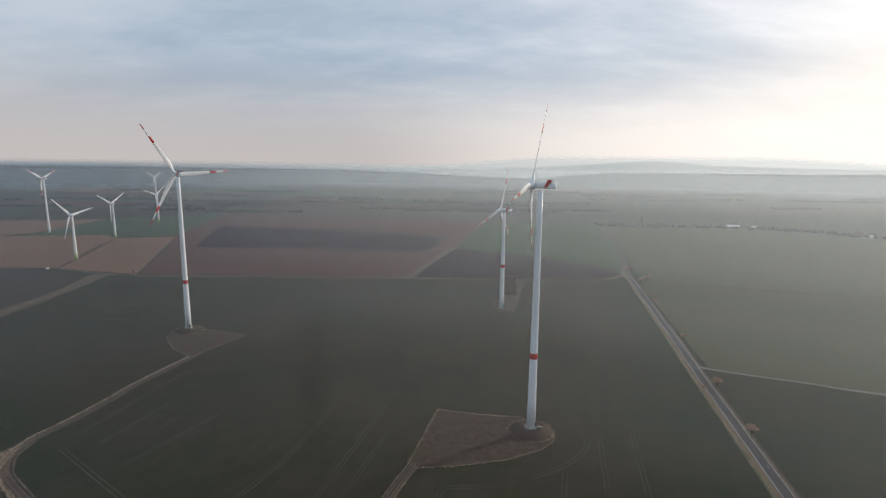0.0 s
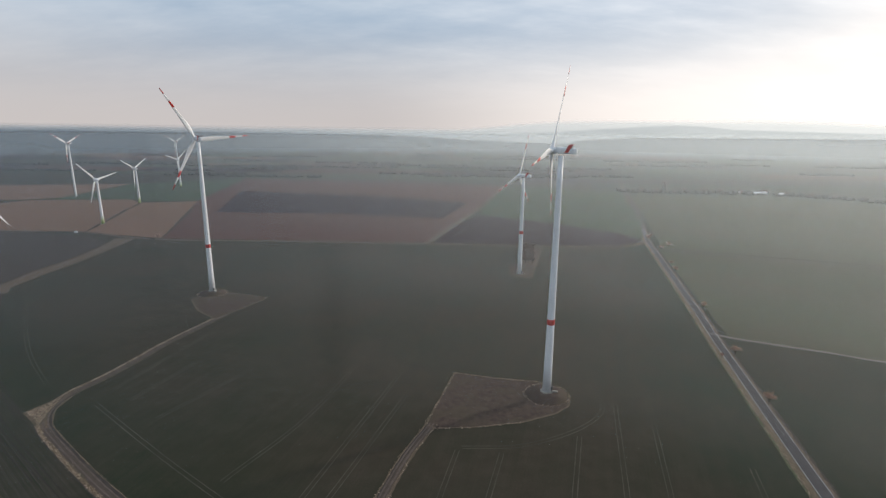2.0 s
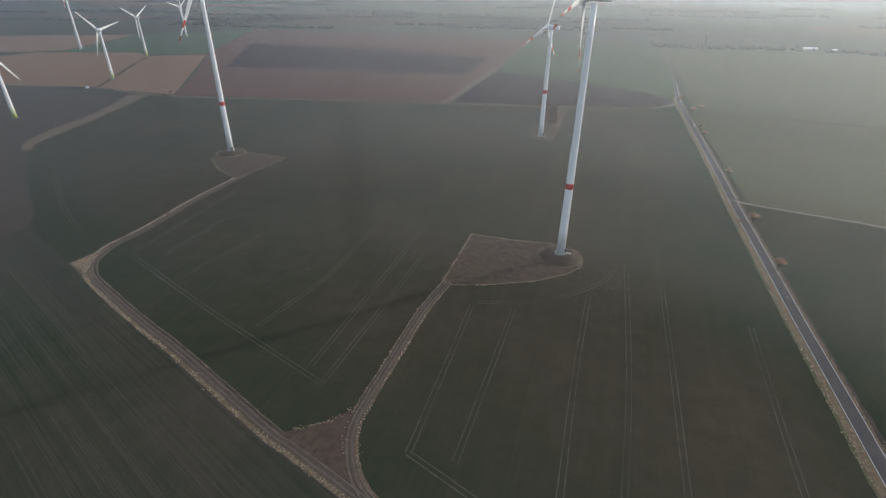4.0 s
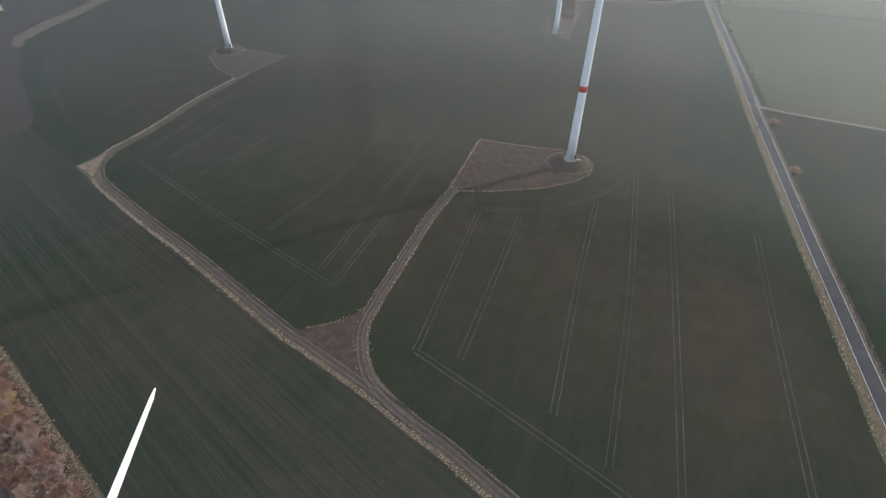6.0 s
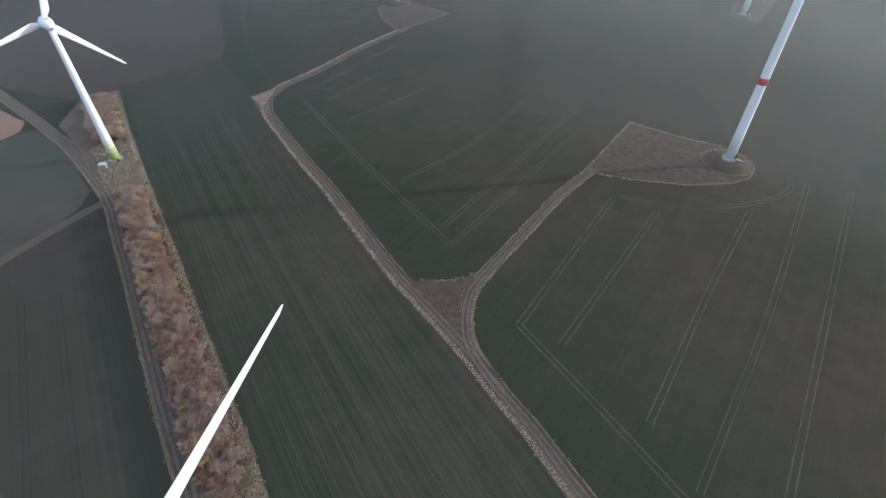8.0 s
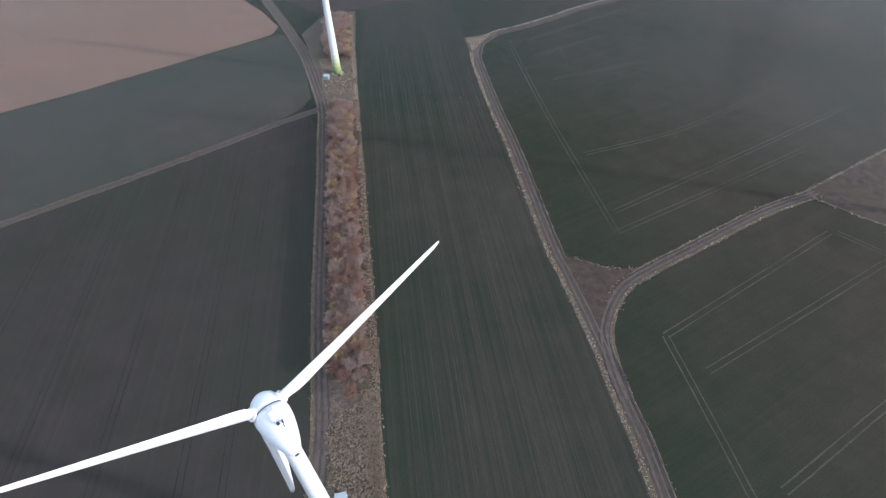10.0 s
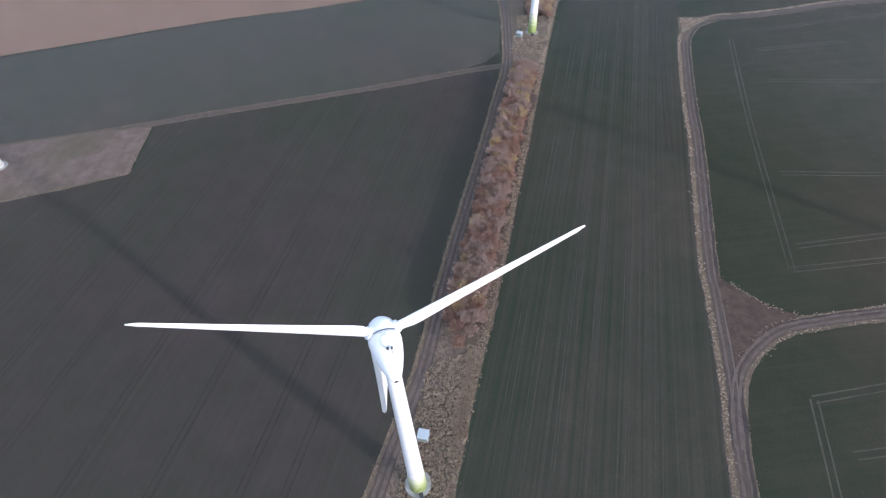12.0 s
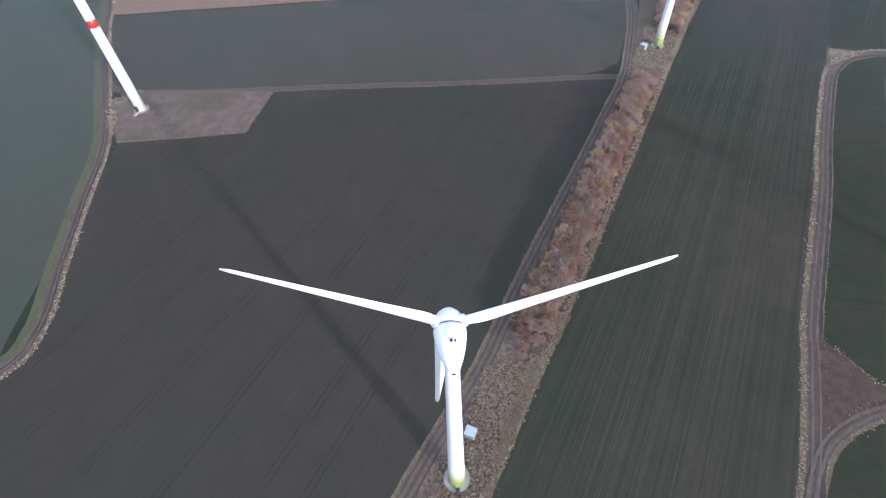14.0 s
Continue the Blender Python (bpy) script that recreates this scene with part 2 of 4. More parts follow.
def haze_sheet_mat(name, alpha, full, low, high, bank=0.0):
    """A clear sheet that stands in for haze: scatters the daylight that falls on it; full at a height, gone between low
    and high.
    bank: metres by which it stands higher at the foot of the mountain."""
    mat, n = material(name)
    at = n.add("ShaderNodeTexCoord", out=3)
    parts = n.tree.nodes.new("ShaderNodeSeparateXYZ")
    n.tree.links.new(at, parts.inputs[0])
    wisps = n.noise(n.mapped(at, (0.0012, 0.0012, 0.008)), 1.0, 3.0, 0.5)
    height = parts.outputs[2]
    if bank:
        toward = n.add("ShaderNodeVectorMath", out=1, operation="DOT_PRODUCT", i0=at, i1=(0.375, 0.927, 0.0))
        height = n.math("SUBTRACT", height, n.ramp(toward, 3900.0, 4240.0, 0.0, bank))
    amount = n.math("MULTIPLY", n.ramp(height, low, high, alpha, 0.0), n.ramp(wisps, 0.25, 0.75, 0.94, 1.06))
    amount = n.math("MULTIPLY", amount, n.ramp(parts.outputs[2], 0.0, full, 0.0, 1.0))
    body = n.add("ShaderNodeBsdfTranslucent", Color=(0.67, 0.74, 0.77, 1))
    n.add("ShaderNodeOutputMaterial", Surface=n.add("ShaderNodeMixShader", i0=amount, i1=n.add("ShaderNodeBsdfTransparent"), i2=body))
    return mat


# ---------------------------------------------------------------- mesh helpers
def mesh_part(name, verts, faces, mat, parent=None, label="", smooth=False, m=None):
    data = bpy.data.meshes.new(name)
    data.from_pydata([tuple(v) for v in verts], [], faces)
    data.materials.append(mat)
    if smooth:
        data.polygons.foreach_set("use_smooth", [True] * len(data.polygons))
    data.update()
    ob = new(name, data)
    if parent is not None:
        ob.parent = parent
    if m is not None:
        ob.matrix_basis = m
    if label:
        tagged(ob, label)
    return ob


def empty(name, label, category, group="", kind="", m=None):
    ob = new(name)
    ob.empty_display_size = 0.5
    if m is not None:
        ob.matrix_basis = m
    return tagged(ob, label, category, group, kind)


def lathe(profile, sides=32, close=True):
    """Rings of (radius, height) round z."""
    verts, faces = [], []
    for r, z in profile:
        for k in range(sides):
            a = 2 * math.pi * k / sides
            verts.append((r * math.cos(a), r * math.sin(a), z))
    for i in range(len(profile) - 1):
        for k in range(sides):
            j = (k + 1) % sides
            faces.append((i * sides + k, i * sides + j, (i + 1) * sides + j, (i + 1) * sides + k))
    if close:
        faces.append(tuple(range(sides))[::-1])
        faces.append(tuple(range((len(profile) - 1) * sides, len(profile) * sides)))
    return verts, faces


def box(x0, y0, z0, x1, y1, z1, bevel=0.0):
    bm = bmesh.new()
    bmesh.ops.create_cube(bm, size=1.0)
    for v in bm.verts:
        v.co = Vector(((x0 + x1) / 2 + v.co.x * (x1 - x0), (y0 + y1) / 2 + v.co.y * (y1 - y0), (z0 + z1) / 2 + v.co.z * (z1 - z0)))
    if bevel:
        bmesh.ops.bevel(bm, geom=list(bm.edges), offset=bevel, segments=2, affect="EDGES")
    bm.verts.index_update()
    verts, faces = [v.co.copy() for v in bm.verts], [tuple(v.index for v in f.verts) for f in bm.faces]
    bm.free()
    return verts, faces


def smooth_line(points, step=4.0):
    """Catmull-Rom through the points, at even steps."""
    pts = [Vector((*p, 0.0)) for p in points]
    pts = [2 * pts[0] - pts[1]] + pts + [2 * pts[-1] - pts[-2]]
    out = []
    for a, b, c, d in zip(pts, pts[1:], pts[2:], pts[3:]):
        count = max(2, int((c - b).length / step))
        for k in range(count):
            t = k / count
            out.append(0.5 * (2 * b + (c - a) * t + (2 * a - 5 * b + 4 * c - d) * t * t + (3 * b - a - 3 * c + d) * t**3))
    return out + [pts[-2]]


def ribbon(points, offset, width, z, wobble=0.0, step=4.0, seed=0, crown=0.0):
    """A strip along a line, at an offset to its left, with uneven edges."""
    line = smooth_line(points, step)
    verts, faces = [], []
    for i, p in enumerate(line):
        d = (line[min(i + 1, len(line) - 1)] - line[max(i - 1, 0)]).normalized()
        side = Vector((-d.y, d.x, 0))
        for k, s in enumerate((-0.5, 0.0, 0.5)):
            w = wobble * noise.noise(Vector((p.x * 0.31, p.y * 0.31, seed + 7.3 * k))) + 0.6 * wobble * noise.noise(Vector((p.x * 0.05, p.y * 0.05, seed + 3.1 * k)))
            q = p + side * (offset + s * width + (w if k != 1 else 0))
            verts.append((q.x, q.y, z + (crown if k == 1 else 0)))
        if i:
            b = 3 * i
            faces += [(b - 3, b - 2, b + 1, b), (b - 2, b - 1, b + 2, b + 1)]
    return verts, [f[::-1] for f in faces]


def sheet(outline, z, step=12.0, wobble=0.6, seed=0):
    """A field's surface: its outline, with edges that waver a little."""
    verts = []
    for a, b in zip(outline, outline[1:] + outline[:1]):
        a, b = Vector(a), Vector(b)
        count = max(1, int((b - a).length / step))
        for k in range(count):
            p = a.lerp(b, k / count)
            w = Vector((noise.noise(Vector((p.x * 0.06, p.y * 0.06, seed))), noise.noise(Vector((p.x * 0.06, p.y * 0.06, seed + 9.0))))) * wobble
            verts.append((p.x + w.x, p.y + w.y, z))
    faces = []
    for a, b, c in tessellate_polygon([[Vector(v) for v in verts]]):
        p, q, r = (Vector(verts[k][:2]) for k in (a, b, c))
        faces.append((a, b, c) if (q - p).cross(r - p) > 0 else (a, c, b))
    n = len(verts)
    verts = verts + [(x, y, -0.02) for x, y, _ in verts]  # a skirt down to the ground
    skirt = [(n + k, n + (k + 1) % n) for k in range(n)]
    low = len(verts)
    verts += [verts[k] for k in range(n)]  # edges of their own, so that the surface stays level
    faces += [(low + a - n, low + b - n, b, a) for a, b in skirt]
    return verts, faces


# ---------------------------------------------------------------- ground
def ground():
    sides, rings = 96, [0, 60, 150, 300, 500, 800, 1300, 2000, 3000, 4000, 4950]
    verts, faces = [(0, 0, 0)], []
    for r in rings[1:]:
        verts += [(r * math.cos(2 * math.pi * k / sides), r * math.sin(2 * math.pi * k / sides), 0) for k in range(sides)]
    for k in range(sides):
        faces.append((0, 1 + k, 1 + (k + 1) % sides))
    for i in range(len(rings) - 2):
        for k in range(sides):
            a, b = 1 + i * sides, 1 + (i + 1) * sides
            faces.append((a + k, b + k, b + (k + 1) % sides, a + (k + 1) % sides))
    tagged(mesh_part("ground", verts, faces, M_WHEAT), "dull green field of young winter wheat with soil showing", "field", kind="structure")


ground()


def field(outline, mat, label, z=0.03, wobble=0.8):
    field.count += 1
    z += 0.0006 * field.count
    verts, faces = sheet(outline, z, 10.0, wobble, field.count * 3.7)
    tagged(mesh_part("ground_field", verts, faces, mat), label, "field", kind="structure")


field.count = 0
# the strip between hedge and farm track
field([(-36, -8), (60, -70), (90, -20), (12, 58), (-30, 91), (-94, 132), (-171, 183), (-207, 213), (-262, 250), (-285, 196), (-192, 122), (-70, 37.4), (-33, 11.9)],
      M_STRIP, "dark green drilled wheat strip beside the hedge", 0.02)
# west of the hedge
field([(-206, 102), (-212, 28), (-219, -54), (-190, -64), (-193, -119), (-160, -121), (-125, -118), (-99, -115), (-85, -122), (-60, -190), (80, -190), (60, -72), (-38, -8), (-94, 32), (-129, 57), (-184, 94)],
      M_DARK, "dark brown field with thin young crop", 0.02)
field([(-236, 121), (-215, 109.5), (-209, 100), (-207, 84), (-211, 30), (-217, -32), (-231, -128), (-241, -136), (-296, -152), (-316, -157), (-309, -25), (-301, 41), (-290, 134), (-286, 138), (-261, 131.5)],
      M_DARKN, "dark green field of thin crop", 0.02)
field([(-318, -157), (-310, -25), (-301, 41), (-292, 134), (-300, 142), (-330, 146), (-420, 150), (-620, 120), (-640, -170), (-345, -162)],
      M_STUBBLE, "pale pinkish brown stubble field", 0.03)
field([(-90, -127), (-131, -124), (-166, -127), (-200, -129), (-247, -142), (-300, -159), (-345, -167), (-640, -175), (-620, -560), (40, -560), (60, -195), (-62, -195)],
      M_DULL, "dull green wheat field beyond the track", 0.02)
# north of the strip, brown land round the older turbines
field([(-287, 193), (-262, 251), (-273, 268), (-330, 330), (-385, 398), (-400, 470), (-395, 560), (-461, 605), (-560, 632), (-900, 640), (-900, 330), (-420, 170), (-350, 165), (-300, 170)],
      M_BROWN_DARK, "brown fallow field round the older turbines", 0.05)
field([(-372, 386), (-383, 402), (-387, 447), (-388, 486), (-396, 556), (-404, 603), (-428, 603), (-414, 556), (-405, 500), (-404, 447), (-397, 408), (-382, 386)],
      M_HEADLAND, "pale brown headland along the fallow field", 0.06)
# across the lane
field([(-600, 1402), (-143, 1358), (108, 1296), (37, 936), (-14, 728), (-41, 612), (-371, 607), (-440, 800), (-500, 945)], M_BROWN, "brown ploughed field", 0.10)
field([(-490, 1112), (-194, 1058), (11, 971), (-29, 791), (-206, 818), (-403, 816)], M_PURPLE, "dark ploughed strip across the brown field", 0.16)
field([(29, 829), (142, 761), (215, 690), (228, 640), (190, 609), (-32, 610), (-8, 728)], M_PURPLE, "dark ploughed field in a rounded corner", 0.10)
field([(110, 1296), (366, 1196), (284, 800), (236, 660), (215, 692), (142, 763), (31, 831), (40, 936)], M_GREEN, "green wheat field", 0.10)
field([(-808, 920), (-632, 950), (-590, 908), (-517, 706), (-495, 642), (-569, 640), (-900, 645)], M_TAN, "light brown fallow field", 0.10)
field([(-588, 912), (-498, 940), (-374, 609), (-466, 630), (-492, 640), (-514, 706)], M_TAN, "light brown fallow field", 0.10)
field([(-1200, 1120), (-811, 1225), (-780, 962), (-827, 925), (-1100, 880)], M_TAN, "light brown fallow field", 0.10)
field([(-805, 1220), (-602, 1402), (-502, 944), (-600, 930), (-635, 955), (-776, 930)], M_GREEN, "green wheat field", 0.10)
# right of the road
field([(150, 192), (164, 285), (178, 322), (270, 284), (560, 190), (520, -200), (130, -200), (126, 70)], M_WHEAT, "green wheat field beside the road", 0.02)
field([(182, 330), (232, 590), (465, 518), (900, 390), (900, 120), (270, 290)], M_GREY, "grey green field beside the road", 0.06)
field([(240, 600), (290, 800), (372, 1150), (680, 1150), (870, 1010), (1300, 700), (1200, 330), (465, 526)], M_GREY, "grey green field before the village", 0.1)


def far_land():
    """Patchwork of fields out to the foot of the hills, one object for each kind of land."""
    rng = random.Random(5)
    kinds = [(M_GREY, "grey fallow fields far off"), (M_GREEN, "green fields far off"), (M_BROWN, "brown fields far off"), (M_TAN, "pale fields far off"), (M_PURPLE, "dark ploughed fields far off")]
    bins = [([], []) for _ in kinds]
    y = 1420.0
    while y < 4300:
        depth = rng.uniform(60, 170) * (y / 1500)
        x = -4200.0
        while x < 4200:
            width = rng.uniform(150, 620)
            r = math.hypot(x + width / 2, y)
            if r < 4400 and rng.random() < 0.72:
                k = rng.choices(range(5), (4, 3, 3, 1.0, 3))[0]
                verts, faces = bins[k]
                b, tilt = len(verts), rng.uniform(-0.08, 0.08)
                for px, py in ((x + 4, y + 3), (x + width - 4, y + 3), (x + width + 20 - 4, y + depth - 4), (x + 14, y + depth - 4)):
                    verts.append((px, py + tilt * (px - x), 0.4))
                faces.append((b, b + 1, b + 2, b + 3))
            x += width
        y += depth
    for (mat, label), (verts, faces) in zip(kinds, bins):
        tagged(mesh_part("far_fields", verts, faces, mat), label, "fields", kind="stuff")


far_land()


def woods(name, label, spots, height, rng, mat):
    """Low bare woods seen from afar: many uneven crowns in one mesh."""
    verts, faces = [], []
    for x, y, r in spots:
        b, h = len(verts), height * rng.uniform(0.6, 1.15)
        n = 7
        for z, s in ((0, 0.8), (0.45, 1.0), (0.8, 0.62)):
            for k in range(n):
                a = 2 * math.pi * k / n + rng.uniform(-0.25, 0.25)
                q = r * s * rng.uniform(0.7, 1.25)
                verts.append((x + q * math.cos(a), y + q * math.sin(a), h * z * rng.uniform(0.85, 1.15)))
        verts.append((x, y, h))
        for i in range(2):
            for k in range(n):
                j = (k + 1) % n
                faces.append((b + i * n + k, b + i * n + j, b + (i + 1) * n + j, b + (i + 1) * n + k))
        faces += [(b + 2 * n + k, b + 2 * n + (k + 1) % n, b + 3 * n) for k in range(n)]
    tagged(mesh_part(name, verts, faces, mat), label, "trees", kind="stuff")


def far_woods():
    rng = random.Random(11)
    spots = []
    for _ in range(46):  # long shelter belts and copses
        y = rng.uniform(1450, 3900)
        x = rng.uniform(-0.95, 0.95) * y
        length, depth = rng.uniform(80, 520), rng.uniform(8, 50) * y / 1500
        for _ in range(int(length / 4.5)):
            spots.append((x + rng.uniform(-length, length) / 2, y + rng.uniform(-depth, depth) / 2, rng.uniform(5, 10)))
    woods("far_woods", "dark bare woods and shelter belts far off", spots, 8.0, rng, M_WOOD)
    spots = []
    line = [(366, 1200), (463, 1178), (670, 1172), (783, 1112), (863, 1030), (1000, 900)]
    for a, b in zip(line, line[1:]):
        count = int(math.dist(a, b) / 3.5)
        for k in range(count):
            t = k / count
            spots.append((a[0] + (b[0] - a[0]) * t + rng.uniform(-6, 6), a[1] + (b[1] - a[1]) * t + rng.uniform(-4, 40), rng.uniform(3, 7)))
    woods("village_trees", "bare trees and bushes round the village", spots, 7.5, rng, M_WOOD)
    spots = [(-377 + 190 * t + rng.uniform(-2, 2), 600 + rng.uniform(-2, 2), rng.uniform(0.6, 1.6)) for t in [rng.random() for _ in range(20)]]
    line = [(-563, 637), (-489, 634), (-377, 602)]
    for a, b in zip(line, line[1:]):
        for k in range(24):
            t = rng.random()
            spots.append((a[0] + (b[0] - a[0]) * t, a[1] + (b[1] - a[1]) * t + rng.uniform(-2, 2), rng.uniform(1.0, 2.4)))
    line = [(-494, 645), (-517, 706), (-589, 900)]
    for a, b in zip(line, line[1:]):
        for k in range(26):
            t = rng.random()
            spots.append((a[0] + (b[0] - a[0]) * t, a[1] + (b[1] - a[1]) * t, rng.uniform(1.5, 3.5)))
    woods("field_scrub", "low bare scrub along the field lane", [(x, y, 0.5 * r) for x, y, r in spots], 1.4, rng, M_SCRUB)


far_woods()


def hills():
    """Two ranges at the edge of the plain; elevations in degrees against yaw from +y."""
    def ridge(name, label, foot, crest, table, rough, seed):
        verts, faces, n = [], [], 240
        for k in range(n):
            yaw = -180 + 360 * k / n
            e = float(np.interp(yaw, [p[0] for p in table], [p[1] for p in table]))
            top = EYE + crest * math.tan(radians(e)) + rough * noise.noise(Vector((yaw * 0.22, seed, 0))) + 0.5 * rough * noise.noise(Vector((yaw * 0.9, seed, 3)))
            for r, z in ((foot, -1.0), (foot + 0.5 * (crest - foot), 0.42 * top), (crest, top), (crest + 120, top * 0.8)):
                a = radians(90 + yaw)
                verts.append((r * math.cos(a), r * math.sin(a), z))
            b, c = 4 * k, 4 * ((k + 1) % n)
            faces += [(b + i, c + i, c + i + 1, b + i + 1) for i in range(3)]
        tagged(mesh_part(name, verts, faces, M_HAZED_HILL, smooth=True), label, "hills", kind="structure")

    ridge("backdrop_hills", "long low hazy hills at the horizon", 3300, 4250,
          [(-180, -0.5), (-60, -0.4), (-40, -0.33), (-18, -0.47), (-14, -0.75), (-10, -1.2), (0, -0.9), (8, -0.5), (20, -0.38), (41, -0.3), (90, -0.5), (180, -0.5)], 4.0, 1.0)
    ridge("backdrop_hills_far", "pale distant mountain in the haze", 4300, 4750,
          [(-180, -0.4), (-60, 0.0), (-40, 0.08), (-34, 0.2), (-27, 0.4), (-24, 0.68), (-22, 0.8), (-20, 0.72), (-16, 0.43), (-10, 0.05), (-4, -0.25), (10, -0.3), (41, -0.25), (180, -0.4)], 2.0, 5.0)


hills()


def mist():
    """Added sheets in place of haze: translucent rings round the drone, thicker with distance, each of which starts at
    nothing on the ground.
    """
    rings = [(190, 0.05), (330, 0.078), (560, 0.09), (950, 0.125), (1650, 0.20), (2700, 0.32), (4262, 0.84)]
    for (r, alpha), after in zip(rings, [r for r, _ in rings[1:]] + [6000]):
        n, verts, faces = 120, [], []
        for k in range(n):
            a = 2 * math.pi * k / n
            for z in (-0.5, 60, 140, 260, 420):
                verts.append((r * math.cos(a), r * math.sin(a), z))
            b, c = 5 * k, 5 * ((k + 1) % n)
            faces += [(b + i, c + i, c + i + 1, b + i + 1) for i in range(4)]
        mat = haze_sheet_mat("mist", alpha, EYE * (1 - r / after), EYE - 0.012 * r if after < 6000 else EYE - 0.004 * r, EYE + (0.003 if after < 6000 else 0.008) * r, 0.0 if after < 6000 else 75.0)
        tagged(mesh_part("backdrop_mist", verts, faces, mat, smooth=True), "translucent ring standing in for haze over the plain", "mist", kind="structure")


mist()


# ---------------------------------------------------------------- road and tracks
def strip(name, points, offset, width, z, mat, parent, wobble=0.0, step=4.0, seed=0, crown=0.0):
    verts, faces = ribbon(points, offset, width, z, wobble, step, seed, crown)
    return mesh_part(name, verts, faces, mat, parent)


ROAD = [(420, 1360), (352, 1087), (278, 795), (240, 655), (226, 588), (186, 393), (170.5, 322), (162, 280), (153, 236), (144, 191.5), (136, 150), (128.5, 112), (121, 72), (98, -40), (66, -190)]


def road():
    top = empty("road", "grey asphalt country road with white edge lines and dry verges", "road", kind="structure")
    strip("verge", ROAD, -1.2, 11.0, 0.045, M_VERGE, top, 0.9, 3.0, 2)
    strip("dry_grass_verge", ROAD, -4.3, 2.4, 0.052, M_STRAW, top, 0.9, 2.0, 6)
    strip("ditch", ROAD, -6.3, 1.0, 0.055, M_SWARD, top, 0.6, 2.0, 7)
    strip("ditch", ROAD, 4.6, 1.3, 0.058, M_MUD, top, 0.6, 2.0, 9)
    strip("carriageway", ROAD, 0.0, 5.3, 0.07, M_ASPHALT, top, 0.12, 3.0, 4, 0.05)
    strip("edge_line", ROAD, 2.45, 0.15, 0.13, M_LINE, top, 0.0, 3.0)
    strip("edge_line", ROAD, -2.45, 0.15, 0.13, M_LINE, top, 0.0, 3.0)


def track(points, width, label, verge=1.6, rut=0.75, gauge=1.7, mats=(M_VERGE, M_RUT), seed=1, outer=0.0, mud=0.0, lift=0.0, edges=()):
    """A worn track: grass verge, bed, two ruts; outer shifts the verge to one side, mud lays a wet edge on a side."""
    track.count += 1
    z = 0.03 + 0.004 * track.count + lift
    top = empty("farm_track", label, "track", kind="structure")
    strip("verge", points, outer, width + verge, z, mats[0], top, 0.4, 1.0, seed)
    strip("bed", points, 0.0, width * 0.86, z + 0.018, M_BED, top, 0.4, 1.5, seed + 2)
    for k, (offset, wide, mat) in enumerate(edges):
        strip("grass_edge", points, offset, wide, z + 0.008 + 0.003 * k, mat, top, 0.22, 1.0, seed + 11 + k)
    if mud:
        strip("muddy_edge", points, mud, 1.5, z + 0.033, M_MUD, top, 0.5, 1.5, seed + 3)
    for side in (-0.5, 0.5):
        strip("wheel_rut", points, side * gauge, rut, z + 0.048, mats[1], top, 0.22, 1.2, seed + 5 + side)
    return top


track.count = 0
MAIN = [(-172, 350), (-175, 340), (-186, 297), (-189.5, 273), (-194, 249), (-199, 231), (-197.5, 216), (-188, 202), (-166.6, 185.7), (-137.8, 165.7), (-115.6, 151.2), (-67.7, 117), (-55.3, 109.5), (-37.5, 98.5), (-26.5, 91.3), (-15, 83), (-4, 75.8), (12, 63.5), (60, 28), (120, -24)]
SPUR = [(-12, 214), (-21.8, 187.6), (-31.3, 149.8), (-35.9, 131), (-38, 116), (-33.5, 100.4), (-26, 91), (-15, 82.5)]
HEDGE_TRACK = [(-350, 160), (-302, 147), (-279, 140), (-253.4, 132), (-222.4, 118.5), (-199.9, 107.5), (-175.4, 90.8), (-153.9, 76.2), (-106.3, 42.7), (-79.7, 25), (-64.7, 15), (-53.6, 6), (-36, -8), (10, -42), (60, -80)]
CROSS = [(-202, 107.5), (-205, 88), (-208, 54), (-213, 13), (-219, -32), (-222, -60), (-229, -116), (-240, -138)]
WEST = [(-400, -182), (-339, -164), (-295, -154), (-241, -139), (-194, -126), (-159, -123.5), (-125, -121), (-100, -119), (-85, -126), (-70, -160), (-60, -200)]
road()
# outermost edge strip: a thin dark line beside the straw
track(MAIN, 4.6, "brown earth farm track with two worn ruts", 1.5, 0.6, 1.8, seed=3, outer=-0.75, mud=1.45, edges=((-4.0, 0.7, M_MUD), (-3.1, 1.5, M_STRAW), (2.4, 0.4, M_STRAW)))
track(SPUR, 4.0, "brown earth spur track to the turbine", 1.4, 0.8, 1.7, (M_VERGE, M_RUT), 8, 0.3, -1.0, edges=((2.2, 0.3, M_STRAW), (-2.2, 0.5, M_STRAW)))
track(HEDGE_TRACK, 4.6, "grey earth farm track along the hedge", 1.6, 1.0, 1.8, (M_VERGE, M_RUT), 12, edges=((-2.8, 0.8, M_STRAW),))
track(CROSS, 3.6, "grass grown earth track between two fields", 0.8, 0.5, 1.6, (M_VERGE, M_RUT), 15)
track(WEST, 3.4, "brown earth track with a dry grass edge", 2.6, 0.6, 1.7, (M_VERGE, M_RUT), 18, 0.8, 1.0, edges=((-3.2, 2.4, M_SWARD), (2.9, 1.6, M_STRAW)))
track([(-900, 648), (-563, 637), (-489, 636), (-377, 602), (-194, 604), (-42, 603), (147, 600), (205, 612), (234, 640)], 3.6, "pale farm lane across the fields", 3.0, seed=22, lift=0.1)
track([(-42, 605), (-12, 728), (37, 934), (106, 1290)], 4.0, "pale farm lane between ploughed fields", 5.0, seed=25, lift=0.1)
